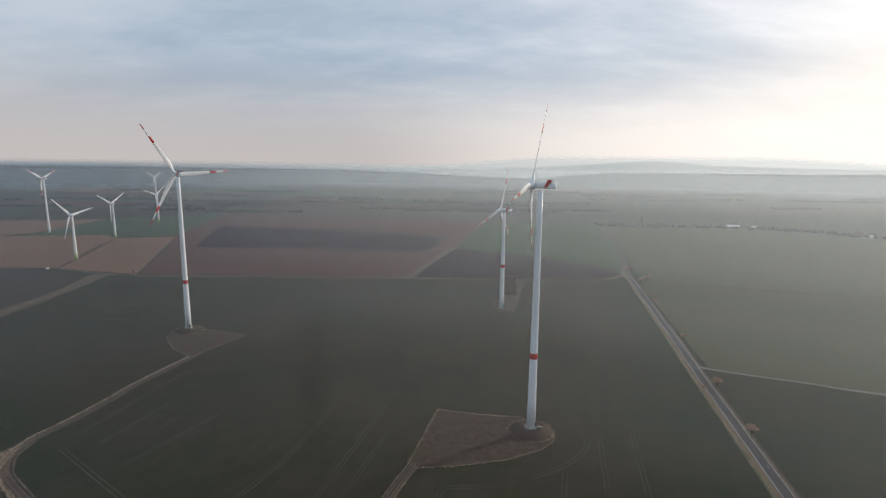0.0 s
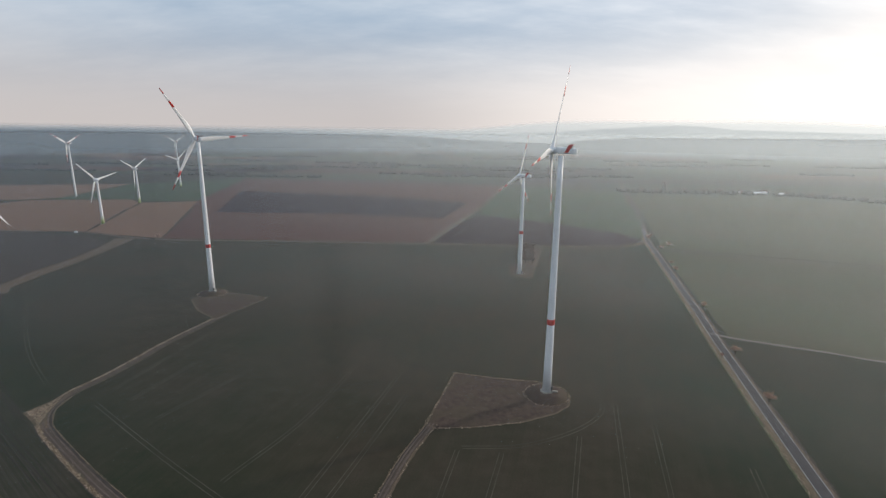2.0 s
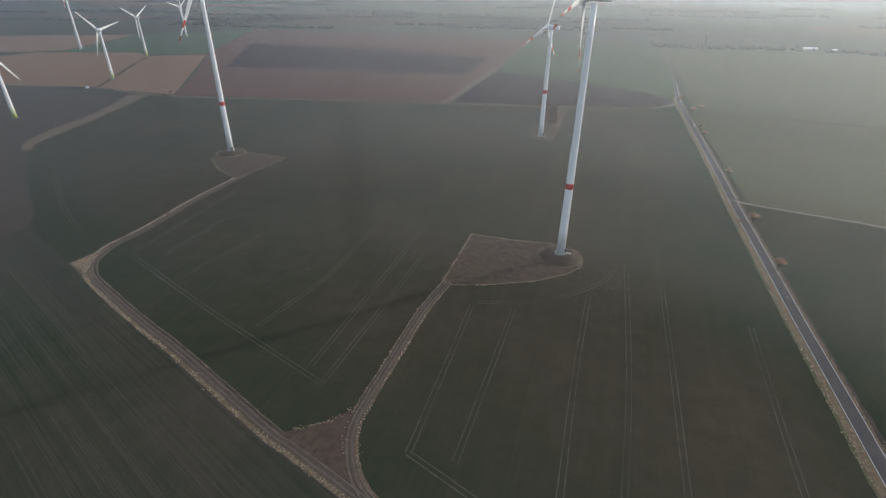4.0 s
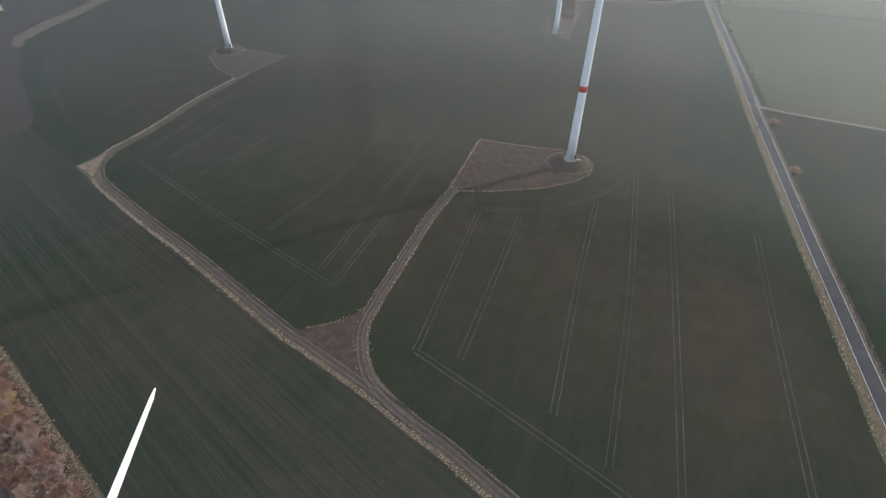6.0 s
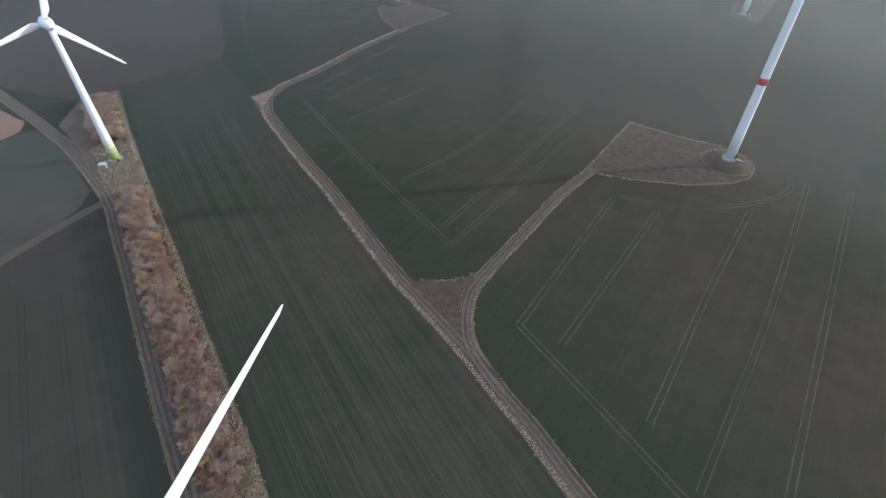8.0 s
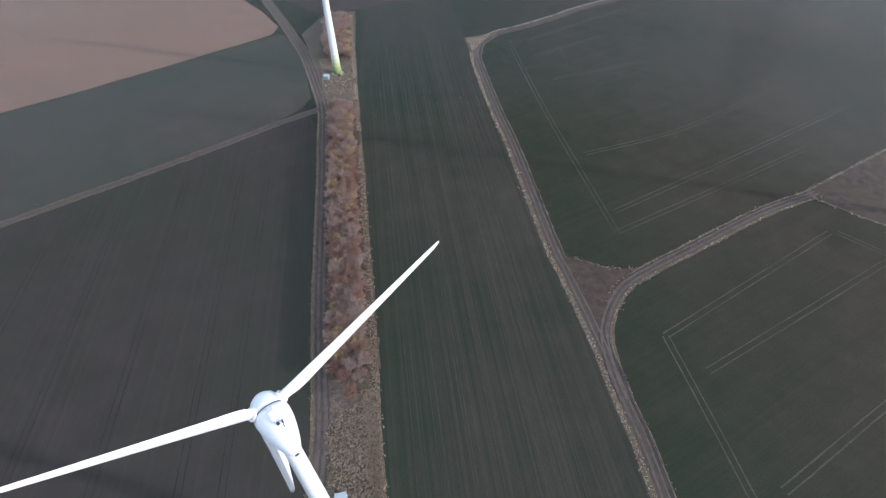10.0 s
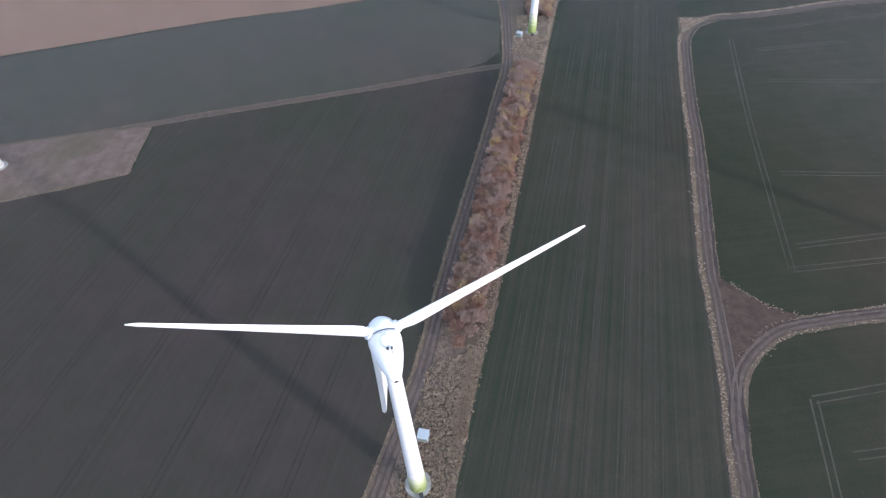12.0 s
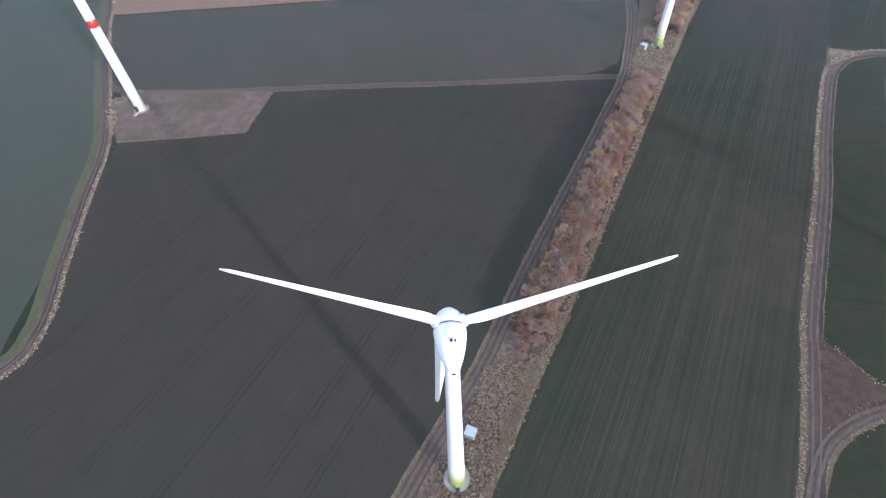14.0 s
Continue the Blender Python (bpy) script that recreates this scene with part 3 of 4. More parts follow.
track([(170, 336), (176.5, 331.4), (184.5, 326.5), (202, 319), (236, 305.5), (266, 292), (420, 236), (700, 150)], 2.6, "pale gravel side track", 0.6, 0.9, 1.3, (M_GRAVEL, M_GRAVEL), 28)
track([(232, 600), (240, 595), (356, 553), (465, 521), (900, 395)], 2.6, "pale gravel side track", 1.2, 0.8, 1.4, (M_VERGE, M_GRAVEL), 31, lift=0.09)


def dense(points, step=3.0):
    """More points on straight sides, so that corners stay sharp."""
    out = []
    for a, b in zip(points, points[1:]):
        count = max(1, int(math.dist(a, b) / step))
        out += [(a[0] + (b[0] - a[0]) * k / count, a[1] + (b[1] - a[1]) * k / count) for k in range(count)]
    return out + [points[-1]]


def patch(outline, label, mat=M_EARTH, z=0.055, edge=True):
    patch.count += 1
    z += 0.0031 * patch.count + 0.0017
    top = empty("hardstanding", label, "ground", kind="structure")
    verts, faces = sheet(outline, z, 2.5, 0.5, outline[0][0])
    mesh_part("bare_ground", verts, faces, mat, top)
    if edge:
        strip("grass_edge", dense(outline + outline[:1]), 0.0, 1.1, z + 0.02, M_VERGE, top, 0.5, 2.0, outline[0][1])


patch.count = 0
patch([(-2, 266), (20, 261), (43, 258), (52, 252), (58, 243), (55, 233), (48, 226), (30, 217), (8, 212), (-10, 210), (-15, 213)], "bare earth crane stand before the turbine")
patch([(-215, 381), (-212, 396), (-206, 403), (-180, 397), (-156, 389), (-166, 364), (-176, 340), (-197, 356)], "bare earth crane stand before the turbine")
patch([(48, 471), (50, 508), (66, 520), (73, 588), (96, 590), (87, 553), (66, 461)], "bare earth crane stand before the turbine")
patch([(60, 508), (70, 588), (90, 588), (79, 508)], "dark leaf litter under a small copse", M_LITTER, 0.07, False)
patch([(-219, -56), (-190, -65), (-191, -90), (-193, -119), (-208, -126), (-224, -130), (-232, -118), (-226, -85)], "pale bare crane stand with sparse grass", M_STAND)
patch([(-62, 114.5), (-53, 117.5), (-46.2, 120.5), (-39.5, 127), (-38.5, 114.1), (-36, 104.0), (-30, 95), (-46.4, 105)], "bare earth in the fork of the tracks", M_EARTH, 0.055, False)
patch([(-208, 212), (-201, 232), (-196.5, 230), (-195, 216), (-186, 203), (-187, 198)], "rough dry grass in the bend of the track", M_VERGE, 0.03, False)
patch([(-64, 33.3), (-70, 37.4), (-78, 45), (-92, 33), (-76, 22), (-60, 12), (-46, 1), (-34, -7), (-8, -18), (6, -15), (-18, 1.5), (-33, 11.9)], "rough brown grass round the turbine", M_TUSSOCK, 0.025, False)
patch([(-286, 190), (-193, 122), (-205, 109), (-222, 118), (-248, 133), (-280, 146), (-294, 170)], "rough brown grass under the hedge", M_VERGE, 0.025, False)
patch([(-206, 111), (-192, 123), (-70, 39), (-78, 23), (-94, 35), (-129, 60), (-184, 97)], "brown leaf litter under the hedge", M_LITTER, 0.025, False)


def wheel_marks(points, label="pale pair of wheel marks in the crop", gauge=1.9, width=0.4, mat=M_TRAM):
    wheel_marks.count += 1
    z = 0.036 + 0.0004 * wheel_marks.count
    top = empty("tramline", label, "wheel marks", "tramlines in the fields", "structure")
    for side in (-0.5, 0.5):
        strip("wheel_mark", points, side * gauge, width, z, mat, top, 0.12, 3.0, points[0][0] + side)


wheel_marks.count = 0
for line in (
    [(0, 194), (-9, 152), (-18, 110)], [(19, 193), (8, 150), (-3, 108)], [(55, 207), (40, 150), (26, 90)], [(-18, 110), (14, 88), (46, 65), (75, 44)],
    [(102, 262), (80, 165), (57, 65)], [(121, 188), (106, 130), (91, 68)], [(80, 240), (60, 150), (40, 75)], [(-179, 222), (-120, 181), (-54, 138)], [(-61, 147), (-42, 225), (-25, 298)],
    [(-54, 138), (-40, 190), (-27, 240)], [(-180, 237), (-174, 275), (-166, 317)], [(-349, 379), (-289, 308), (-254, 271), (-219, 240)], [(-165, 226), (-154, 270)], [(-142, 211), (-117, 266)], [(-91, 169), (-71, 219), (-55, 297)],
    [(2, 196), (29, 199), (56, 213), (72, 232), (70, 256)],
):
    wheel_marks(line)
rows = random.Random(3)
for line in ([(-264, 186), (-204, 144)], [(-256, 201), (-205, 166)], [(-266, 247), (-210, 198), (-163, 166)], [(-258, 250), (-205, 207)], [(-262, 243), (-212, 204), (-168, 173), (-119, 140)]):
    wheel_marks(line, "dark pair of wheel marks in the drilled strip", 2.0, 0.5, M_DAMP)
for k in range(8):  # seed rows of the drilled strip, on its own heading
    o = 6 + 5.4 * k + rows.uniform(-2.2, 2.2)
    a, b = Vector((-276 + 0.58 * o, 192 + 0.81 * o)), Vector((10 + 0.58 * o, -14 + 0.81 * o))
    wheel_marks([tuple(a.lerp(b, 0.02 + rows.uniform(0, 0.1))), tuple(a.lerp(b, 0.5)), tuple(a.lerp(b, 0.93))], "faint wheel marks along the seed rows", 1.8, 0.3, M_FAINT)
for o, reach in ((17, 185), (6, 190), (-16, 190), (-38, 170), (-60, 158), (-78, 130)):  # rows of the field west of the hedge
    a = Vector((-30 + 0.57 * o, -60 + 0.82 * o))
    b = a + Vector((-0.819, 0.574)) * reach
    wheel_marks([tuple(a), tuple(a.lerp(b, 0.5)), tuple(b)], "faint dark wheel marks in the thin crop", 1.8, 0.32, M_DAMP)


# ---------------------------------------------------------------- wind turbines
def blade_mesh(length, root, chord, tip, spread=(0.2, 0.24), start=0.0, stop=1.0, grow=0.0, twist=16.0, steps=26):
    """A blade along +z: round root, aerofoil beyond, from the share start to stop of its length."""
    verts, faces, n = [], [], 14
    for i in range(steps + 1):
        s = start + (stop - start) * i / steps
        z = s * length
        f = min(1.0, max(0.0, (s - 0.04) / (spread[0] - 0.04)))
        f = f * f * (3 - 2 * f)
        c = root + (chord - root) * f if s < spread[1] else chord + (tip - chord) * ((s - spread[1]) / (1 - spread[1])) ** 0.85
        if s > 0.97:
            c *= math.sqrt(max(0.05, (1.0 - s) / 0.03)) * 0.75 + 0.25
        thick = root * (1 - f) + f * c * (0.26 - 0.13 * s)
        turn = radians(twist * (1 - s) ** 2 * f - 5.0)
        for k in range(n):
            a = 2 * math.pi * k / n
            x, y = math.cos(a), math.sin(a)
            px = 0.5 * c * x - 0.2 * c * f * 0.9
            py = 0.5 * thick * y * (1 - f * 0.45 * (1 - x) * 0.5)
            px, py = px + (grow if x > 0 else -grow) * abs(x), py + grow * y
            px, py = -px, -py
            verts.append((px * math.cos(turn) - py * math.sin(turn), px * math.sin(turn) + py * math.cos(turn), z))
    for i in range(steps):
        for k in range(n):
            j = (k + 1) % n
            faces.append((i * n + k, i * n + j, (i + 1) * n + j, (i + 1) * n + k))
    faces += [tuple(range(n))[::-1], tuple(range(steps * n, steps * n + n))]
    return verts, faces


def rotor_frames(height, offset, az, tilt, phase):
    """The hub's place and, for each blade, its pose in the turbine's own frame (x towards the wind)."""
    t = radians(tilt)
    axis, side = Vector((math.cos(t), 0, math.sin(t))), Vector((0, 1, 0))
    upward = axis.cross(side)
    hub = Vector((0, 0, height)) + axis * offset
    poses = []
    for k in range(3):
        a = radians(phase + 120 * k)
        out = math.cos(a) * upward + math.sin(a) * side
        across = axis.cross(out)
        m = Matrix((across, axis, out)).transposed().to_4x4()
        m.translation = hub
        poses.append(m)
    spin = Matrix((side, upward, axis)).transposed().to_4x4()
    spin.translation = hub
    return hub, poses, spin


def shift(verts, m):
    return [m @ Vector(v) for v in verts]


def tall_turbine(x, y, height, az, phase, length=44.0, label="", group="tall turbines with red bands", band=True, mound=0.0):
    """A tapered white tower with a red ring, a box-shaped nacelle and three blades with red bands."""
    top = empty("wind_turbine", label, "wind turbine", group, m=pose(x, y, mound, 0, 0, az))
    height = height - mound
    r0, r1 = 2.25, 1.25
    rad = lambda z: r0 + (r1 - r0) * (z / height) ** 0.9
    profile = [(rad(height * i / 8), height * i / 8) for i in range(8)] + [(rad(height - 1.9), height - 1.9)]
    v, f = lathe(profile, 40)
    mesh_part("tower", v, f, M_WHITE, top, "white tapered steel tower", True)
    for share in (0.22, 0.45, 0.7):
        zs = height * share
        v, f = lathe([(rad(zs) + 0.012, zs - 0.06), (rad(zs) + 0.012, zs + 0.06)], 40, False)
        mesh_part("flange_seam", v, f, M_SEAM, top, "", True)
    v, f = lathe([(3.4, -1.2), (3.4, 0.18), (3.1, 0.25), (2.3, 0.28)], 32)
    mesh_part("foundation", v, f, M_CONCRETE, top, "pale concrete foundation ring", False)
    if band:
        zb = 39.0 - mound
        v, f = lathe([(rad(zb) + 0.02, zb), (rad(zb) + 0.045, zb + 0.03), (rad(zb + 3) + 0.045, zb + 2.97), (rad(zb + 3) + 0.02, zb + 3)], 40, False)
        mesh_part("red_ring", v, f, M_RED, top, "red warning ring", True)
    v, f = box(-1.1, -0.55, 0.9, -0.2, 0.55, 3.1, 0.05)
    mesh_part("door", shift(v, pose(-r0 + 0.35, 0, 0)), f, M_DARKMETAL, top, "grey steel tower door")
    v, f = box(-r0 - 3.4, -0.6, 0.28, -r0 - 0.6, 0.6, 0.9, 0.04)
    mesh_part("door_step", v, f, M_CONCRETE, top, "metal door step")
    hub, poses, spin = rotor_frames(height, 4.3, az, 5.0, phase)
    # nacelle: a bevelled box whose tail is rounded off
    bm = bmesh.new()
    bmesh.ops.create_cube(bm, size=1.0)
    bmesh.ops.subdivide_edges(bm, edges=list(bm.edges), cuts=5, use_grid_fill=True)
    for q in bm.verts:
        lx, ly, lz = q.co.x + 0.5, q.co.y * 2, q.co.z * 2
        tail = max(0.0, 1 - lx / 0.28)
        k = 1 - 0.34 * tail * tail
        rnd = 1 - 0.10 * max(0.0, abs(ly) + abs(lz) - 1.2)
        q.co = Vector((-7.2 + lx * 9.6, ly * 1.7 * k * rnd, height + 0.25 + lz * 1.55 * (1 - 0.2 * tail * tail) * rnd + lx * 0.4))
    bm.verts.index_update()
    mesh_part("nacelle", [q.co.copy() for q in bm.verts], [tuple(w.index for w in p.verts) for p in bm.faces], M_WHITE, top, "white rounded nacelle", True)
    bm.free()
    for s in (-1, 1):  # red slanted stripes on both flanks and the cooler on top
        y0 = s * 1.76
        pts = [(-3.4, y0, height - 0.5), (-1.7, y0, height - 0.5), (-3.6, y0, height + 3.2), (-5.5, y0, height + 3.2)]
        pts += [(px, py + s * 0.05, pz) for px, py, pz in pts]
        mesh_part("red_stripe", pts, [(0, 1, 2, 3), (4, 5, 6, 7), (0, 1, 5, 4), (1, 2, 6, 5), (2, 3, 7, 6), (3, 0, 4, 7)], M_RED, top, "red flank stripe")
    v, f = box(-5.1, -1.70, height + 1.5, -3.7, 1.70, height + 3.05, 0.08)
    mesh_part("cooler", v, f, M_DARKMETAL, top, "dark cooler on the nacelle roof")
    v, f = lathe([(0.05, height + 3.2), (0.05, height + 4.4)], 8)
    mesh_part("wind_vane", shift(v, pose(-6.2, 0, -1.4)), f, M_DARKMETAL, top)
    v, f = lathe([(1.55, -1.9), (1.7, -0.6), (1.65, 0.5), (1.3, 1.4), (0.7, 2.0), (0.1, 2.2)], 24)
    mesh_part("spinner", shift(v, spin), f, M_WHITE, top, "white rounded hub", True)
    for m in poses:
        v, f = blade_mesh(length, 1.9, 3.5, 0.55)
        wing = mesh_part("blade", v, f, M_BLADE, top, "white tapered rotor blade with red bands", True, m)
        for a, b in ((0.63, 0.755), (0.89, 0.998)):
            v, f = blade_mesh(length, 1.9, 3.5, 0.55, start=a, stop=b, grow=0.02, steps=5)
            mesh_part("red_band", v, f, M_RED, wing, "red blade band", True)
    return top


def egg_turbine(x, y, height, az, phase, length=33.8, label="", group="older turbines with egg-shaped nacelles"):
    """A tapered white tower with green rings at its foot and an egg-shaped nacelle."""
    top = empty("wind_turbine", label, "wind turbine", group, m=pose(x, y, 0, 0, 0, az))
    r0, r1 = 2.15, 1.15
    rad = lambda z: r0 + (r1 - r0) * min(1.0, z / height) ** 0.85
    profile = [(rad(height * i / 8), height * i / 8) for i in range(8)] + [(rad(height - 1.0), height - 1.0)]
    v, f = lathe(profile, 40)
    mesh_part("tower", v, f, M_WHITE, top, "white tapered steel tower", True)
    for share in (0.22, 0.45, 0.7):
        zs = height * share
        v, f = lathe([(rad(zs) + 0.012, zs - 0.06), (rad(zs) + 0.012, zs + 0.06)], 40, False)
        mesh_part("flange_seam", v, f, M_SEAM, top, "", True)
    for i, mat in enumerate(M_RINGS):
        z0, z1 = 0.15 + 2.1 * i, 0.15 + 2.1 * (i + 1) - 0.02
        v, f = lathe([(rad(z0) + 0.04, z0), (rad(z1) + 0.04, z1)], 40, False)
        mesh_part("green_ring", v, f, mat, top, "green painted ring", True)
    v, f = lathe([(3.3, -0.6), (3.3, 0.12), (3.15, 0.2), (2.2, 0.22)], 32)
    mesh_part("foundation", v, f, M_CONCRETE, top, "pale concrete foundation ring")
    v, f = box(-r0 - 0.15, -0.45, 0.8, -r0 + 0.3, 0.45, 2.9, 0.04)
    mesh_part("door", v, f, M_RINGS[1], top, "green tower door")
    v, f = box(-r0 - 1.9, -0.5, 0.0, -r0 - 0.1, 0.5, 0.75, 0.04)
    mesh_part("door_step", v, f, M_DARKMETAL, top, "steel door step")
    hub, poses, spin = rotor_frames(height, 3.9, az, 4.0, phase)
    egg = [(0.35, -8.0), (0.55, -7.95), (1.0, -7.3), (1.55, -6.0), (2.05, -4.4), (2.4, -2.8), (2.55, -1.4), (2.5, -0.75)]
    v, f = lathe(egg, 36)
    mesh_part("nacelle", shift(v, spin), f, M_WHITE, top, "white egg-shaped nacelle", True)
    v, f = lathe([(0.34, -8.06), (0.34, -7.9)], 16)
    mesh_part("tail_vent", shift(v, spin), f, M_DARKMETAL, top, "dark round vent in the tail")
    v, f = lathe([(2.535, -0.75), (2.535, -0.63)], 36)
    mesh_part("joint", shift(v, spin), f, M_DARKMETAL, top, "dark joint behind the hub", True)
    v, f = lathe([(2.46, -0.62), (2.42, 0.2), (2.2, 1.1), (1.75, 1.9), (1.1, 2.45), (0.4, 2.7), (0.05, 2.72)], 36)
    mesh_part("spinner", shift(v, spin), f, M_WHITE, top, "white rounded hub", True)
    # roof hatch with its mast for wind sensors; y of the spin frame points up
    v, f = box(-0.5, 2.28, -3.3, 0.5, 2.62, -1.7, 0.08)
    mesh_part("roof_hatch", shift(v, spin), f, M_WHITE, top, "white roof hatch")
    v, f = box(-0.2, 2.2, -3.95, 0.2, 2.62, -3.6, 0.04)
    mesh_part("beacon", shift(v, spin), f, M_DARKMETAL, top, "dark grey beacon")
    v, f = box(-0.75, 2.1, -4.0, -0.5, 2.75, -3.75, 0.03)
    mesh_part("wind_sensor", shift(v, spin), f, M_DARKMETAL, top, "small dark wind sensor")
    v, f = box(-0.44, 2.45, -1.62, 0.44, 2.56, -0.95, 0.04)
    mesh_part("front_hatch", shift(v, spin), f, M_SEAM, top, "narrow grey roof hatch")
    v, f = box(-0.55, 2.1, -4.6, -0.45, 3.4, -4.5)
    mesh_part("sensor_mast", shift(v, spin), f, M_DARKMETAL, top, "thin sensor mast")
    for m in poses:
        v, f = lathe([(0.98, 1.6), (1.0, 2.75), (0.93, 2.8)], 24)
        mesh_part("blade_collar", shift(v, m), f, M_WHITE, top, "white collar at the blade root", True)
        v, f = blade_mesh(length, 1.5, 3.0, 0.85, (0.15, 0.18), start=0.06, twist=2.0)
        mesh_part("blade", v, f, M_BLADE, top, "white tapered rotor blade", True, m)
    return top


def mound(x, y, r, h, label):
    verts, faces, n = [], [], 40
    rings = [(1.0, 0.0), (0.86, 0.32), (0.68, 0.78), (0.5, 1.0), (0.25, 1.02)]
    for i, (s, z) in enumerate(rings):
        for k in range(n):
            a = 2 * math.pi * k / n
            w = 1 + 0.09 * noise.noise(Vector((2 * math.cos(a), 2 * math.sin(a), x + i * 0.3)))
            bump = 0.22 * h * noise.noise(Vector((5 * s * math.cos(a), 5 * s * math.sin(a), x)))
            verts.append((x + r * s * w * math.cos(a), y + r * s * w * math.sin(a), h * z + (bump if 0 < i else -0.05)))
    verts.append((x, y, h))
    for i in range(len(rings) - 1):
        for k in range(n):
            j = (k + 1) % n
            faces.append((i * n + k, i * n + j, (i + 1) * n + j, (i + 1) * n + k))
    faces += [((len(rings) - 1) * n + k, (len(rings) - 1) * n + (k + 1) % n, len(verts) - 1) for k in range(n)]
    tagged(mesh_part("ground_mound", verts, faces, M_EARTH, smooth=True), label, "mound", kind="structure")


mound(46, 244, 11.0, 2.3, "earth mound over the turbine's foundation")
mound(-206, 398, 11.0, 2.3, "earth mound over the turbine's foundation")
tall = "tall white wind turbine with red tower ring on an earth mound"
tall_turbine(46, 244, 124.8, 160.7, 336.3, 43.8, tall, mound=2.2)
tall_turbine(-206, 398, 125.4, 141.2, 33.4, 43.8, tall, mound=2.2)
tall_turbine(57, 478, 93.5, 148.7, 345.9, 40.0, "white wind turbine with red tower ring on a shorter tower")
tall_turbine(-216, -115, 124.8, 165.0, 30.0, 43.8, "tall white wind turbine with red tower ring beside an earth track")
tall_turbine(-759, 973, 103.0, 168.8, 59.3, 36.0, "white wind turbine with red blade bands among brown fields", band=False)
tall_turbine(-833, 1482, 95.0, 160.0, 60.0, 42.0, "white wind turbine far behind the brown fields", band=False)
egg_turbine(-37.2, 4.0, 65.8, 176.8, 55.0, 33.8, "white wind turbine with egg-shaped nacelle and green tower foot")
egg_turbine(-226, 134, 62.0, 159.1, 223.4, 33.4, "white wind turbine with green tower foot between hedges")
egg_turbine(-471, 484, 62.0, 152.6, 332.6, 33.4, "white wind turbine with green tower foot on brown land")
egg_turbine(-511, 698, 62.0, 158.8, 45.0, 33.4, "white wind turbine with green tower foot among brown fields")
egg_turbine(-590, 908, 62.0, 169.8, 60.7, 33.4, "white wind turbine with green tower foot beside a scrub row")
egg_turbine(-660, 1176, 62.5, 160.0, 70.0, 33.4, "white wind turbine with green tower foot in a green field")


# ---------------------------------------------------------------- shrubs, trees, grass
def limb(verts, faces, a, b, r0, r1, sides=3):
    """A tapered stick from a to b."""
    d = (b - a).normalized()
    u = d.orthogonal().normalized()
    w = d.cross(u)
    base = len(verts)
    for p, r in ((a, r0), (b, r1)):
        for k in range(sides):
            t = 2 * math.pi * k / sides
            verts.append(p + (u * math.cos(t) + w * math.sin(t)) * r)
    for k in range(sides):
        j = (k + 1) % sides
        faces.append((base + k, base + j, base + sides + j, base + sides + k))


def spray(verts, faces, p, d, length, width, rng):
    """One thin twig."""
    side = d.cross(Vector((rng.uniform(-1, 1), rng.uniform(-1, 1), rng.uniform(-1, 1)))).normalized() * width
    base = len(verts)
    verts += [p - side, p + side, p + d * length]
    faces.append((base, base + 1, base + 2))


def shrub_meshes(rng, height, spread, stems, branches, twigs, trunk=0.0):
    sv, sf, tv, tf = [], [], [], []
    root = Vector((0, 0, 0))
    if trunk:
        limb(sv, sf, Vector((0, 0, -0.1)), Vector((0.1, 0.05, trunk)), 0.19, 0.13, 6)
        root = Vector((0.1, 0.05, trunk))
    for i in range(stems):
        a = 2 * math.pi * (i + rng.uniform(-0.3, 0.3)) / stems
        lean = rng.uniform(0.25, 1.0)
        tip = root + Vector((math.cos(a) * spread * lean * 0.75, math.sin(a) * spread * lean * 0.75, (height - trunk) * rng.uniform(0.55, 0.85) * (1.15 - 0.35 * lean)))
        mid = root.lerp(tip, 0.5) + Vector((0, 0, 0.12 * height))
        start = root + Vector((math.cos(a), math.sin(a), 0)) * (0 if trunk else 0.35)
        limb(sv, sf, start - Vector((0, 0, 0 if trunk else 0.1)), mid, 0.08, 0.05)
        limb(sv, sf, mid, tip, 0.05, 0.02)
        for _ in range(branches):
            s = rng.uniform(0.25, 1.0)
            p = mid.lerp(tip, s) if s > 0.4 else start.lerp(mid, 0.5 + s)
            d = (Vector((math.cos(a), math.sin(a), 0)) * rng.uniform(-0.2, 0.9) + Vector((rng.uniform(-1, 1), rng.uniform(-1, 1), rng.uniform(0.2, 1.3)))).normalized()
            q = p + d * rng.uniform(0.5, 1.25) * height * 0.24
            limb(tv, tf, p, q, 0.035, 0.012)
            for _ in range(twigs):
                e = (d * 0.7 + Vector((rng.uniform(-1, 1), rng.uniform(-1, 1), rng.uniform(-0.35, 1)))).normalized()
                spray(tv, tf, p.lerp(q, rng.uniform(0.2, 1)), e, rng.uniform(0.5, 1.2) * height * 0.19, 0.04, rng)
    return sv, sf, tv, tf


def shrub(name, label, category, group, seed, mat, height, spread, stems, branches, twigs, trunk=0.0):
    rng = random.Random(seed)
    sv, sf, tv, tf = shrub_meshes(rng, height, spread, stems, branches, twigs, trunk)
    top = empty(name, label, category, group, m=pose(0, 0, 0))
    mesh_part("branchwork" if not trunk else "trunk", sv, sf, M_BARK, top, "grey brown bark")
    mesh_part("crown", tv, tf, mat, top)
    return top


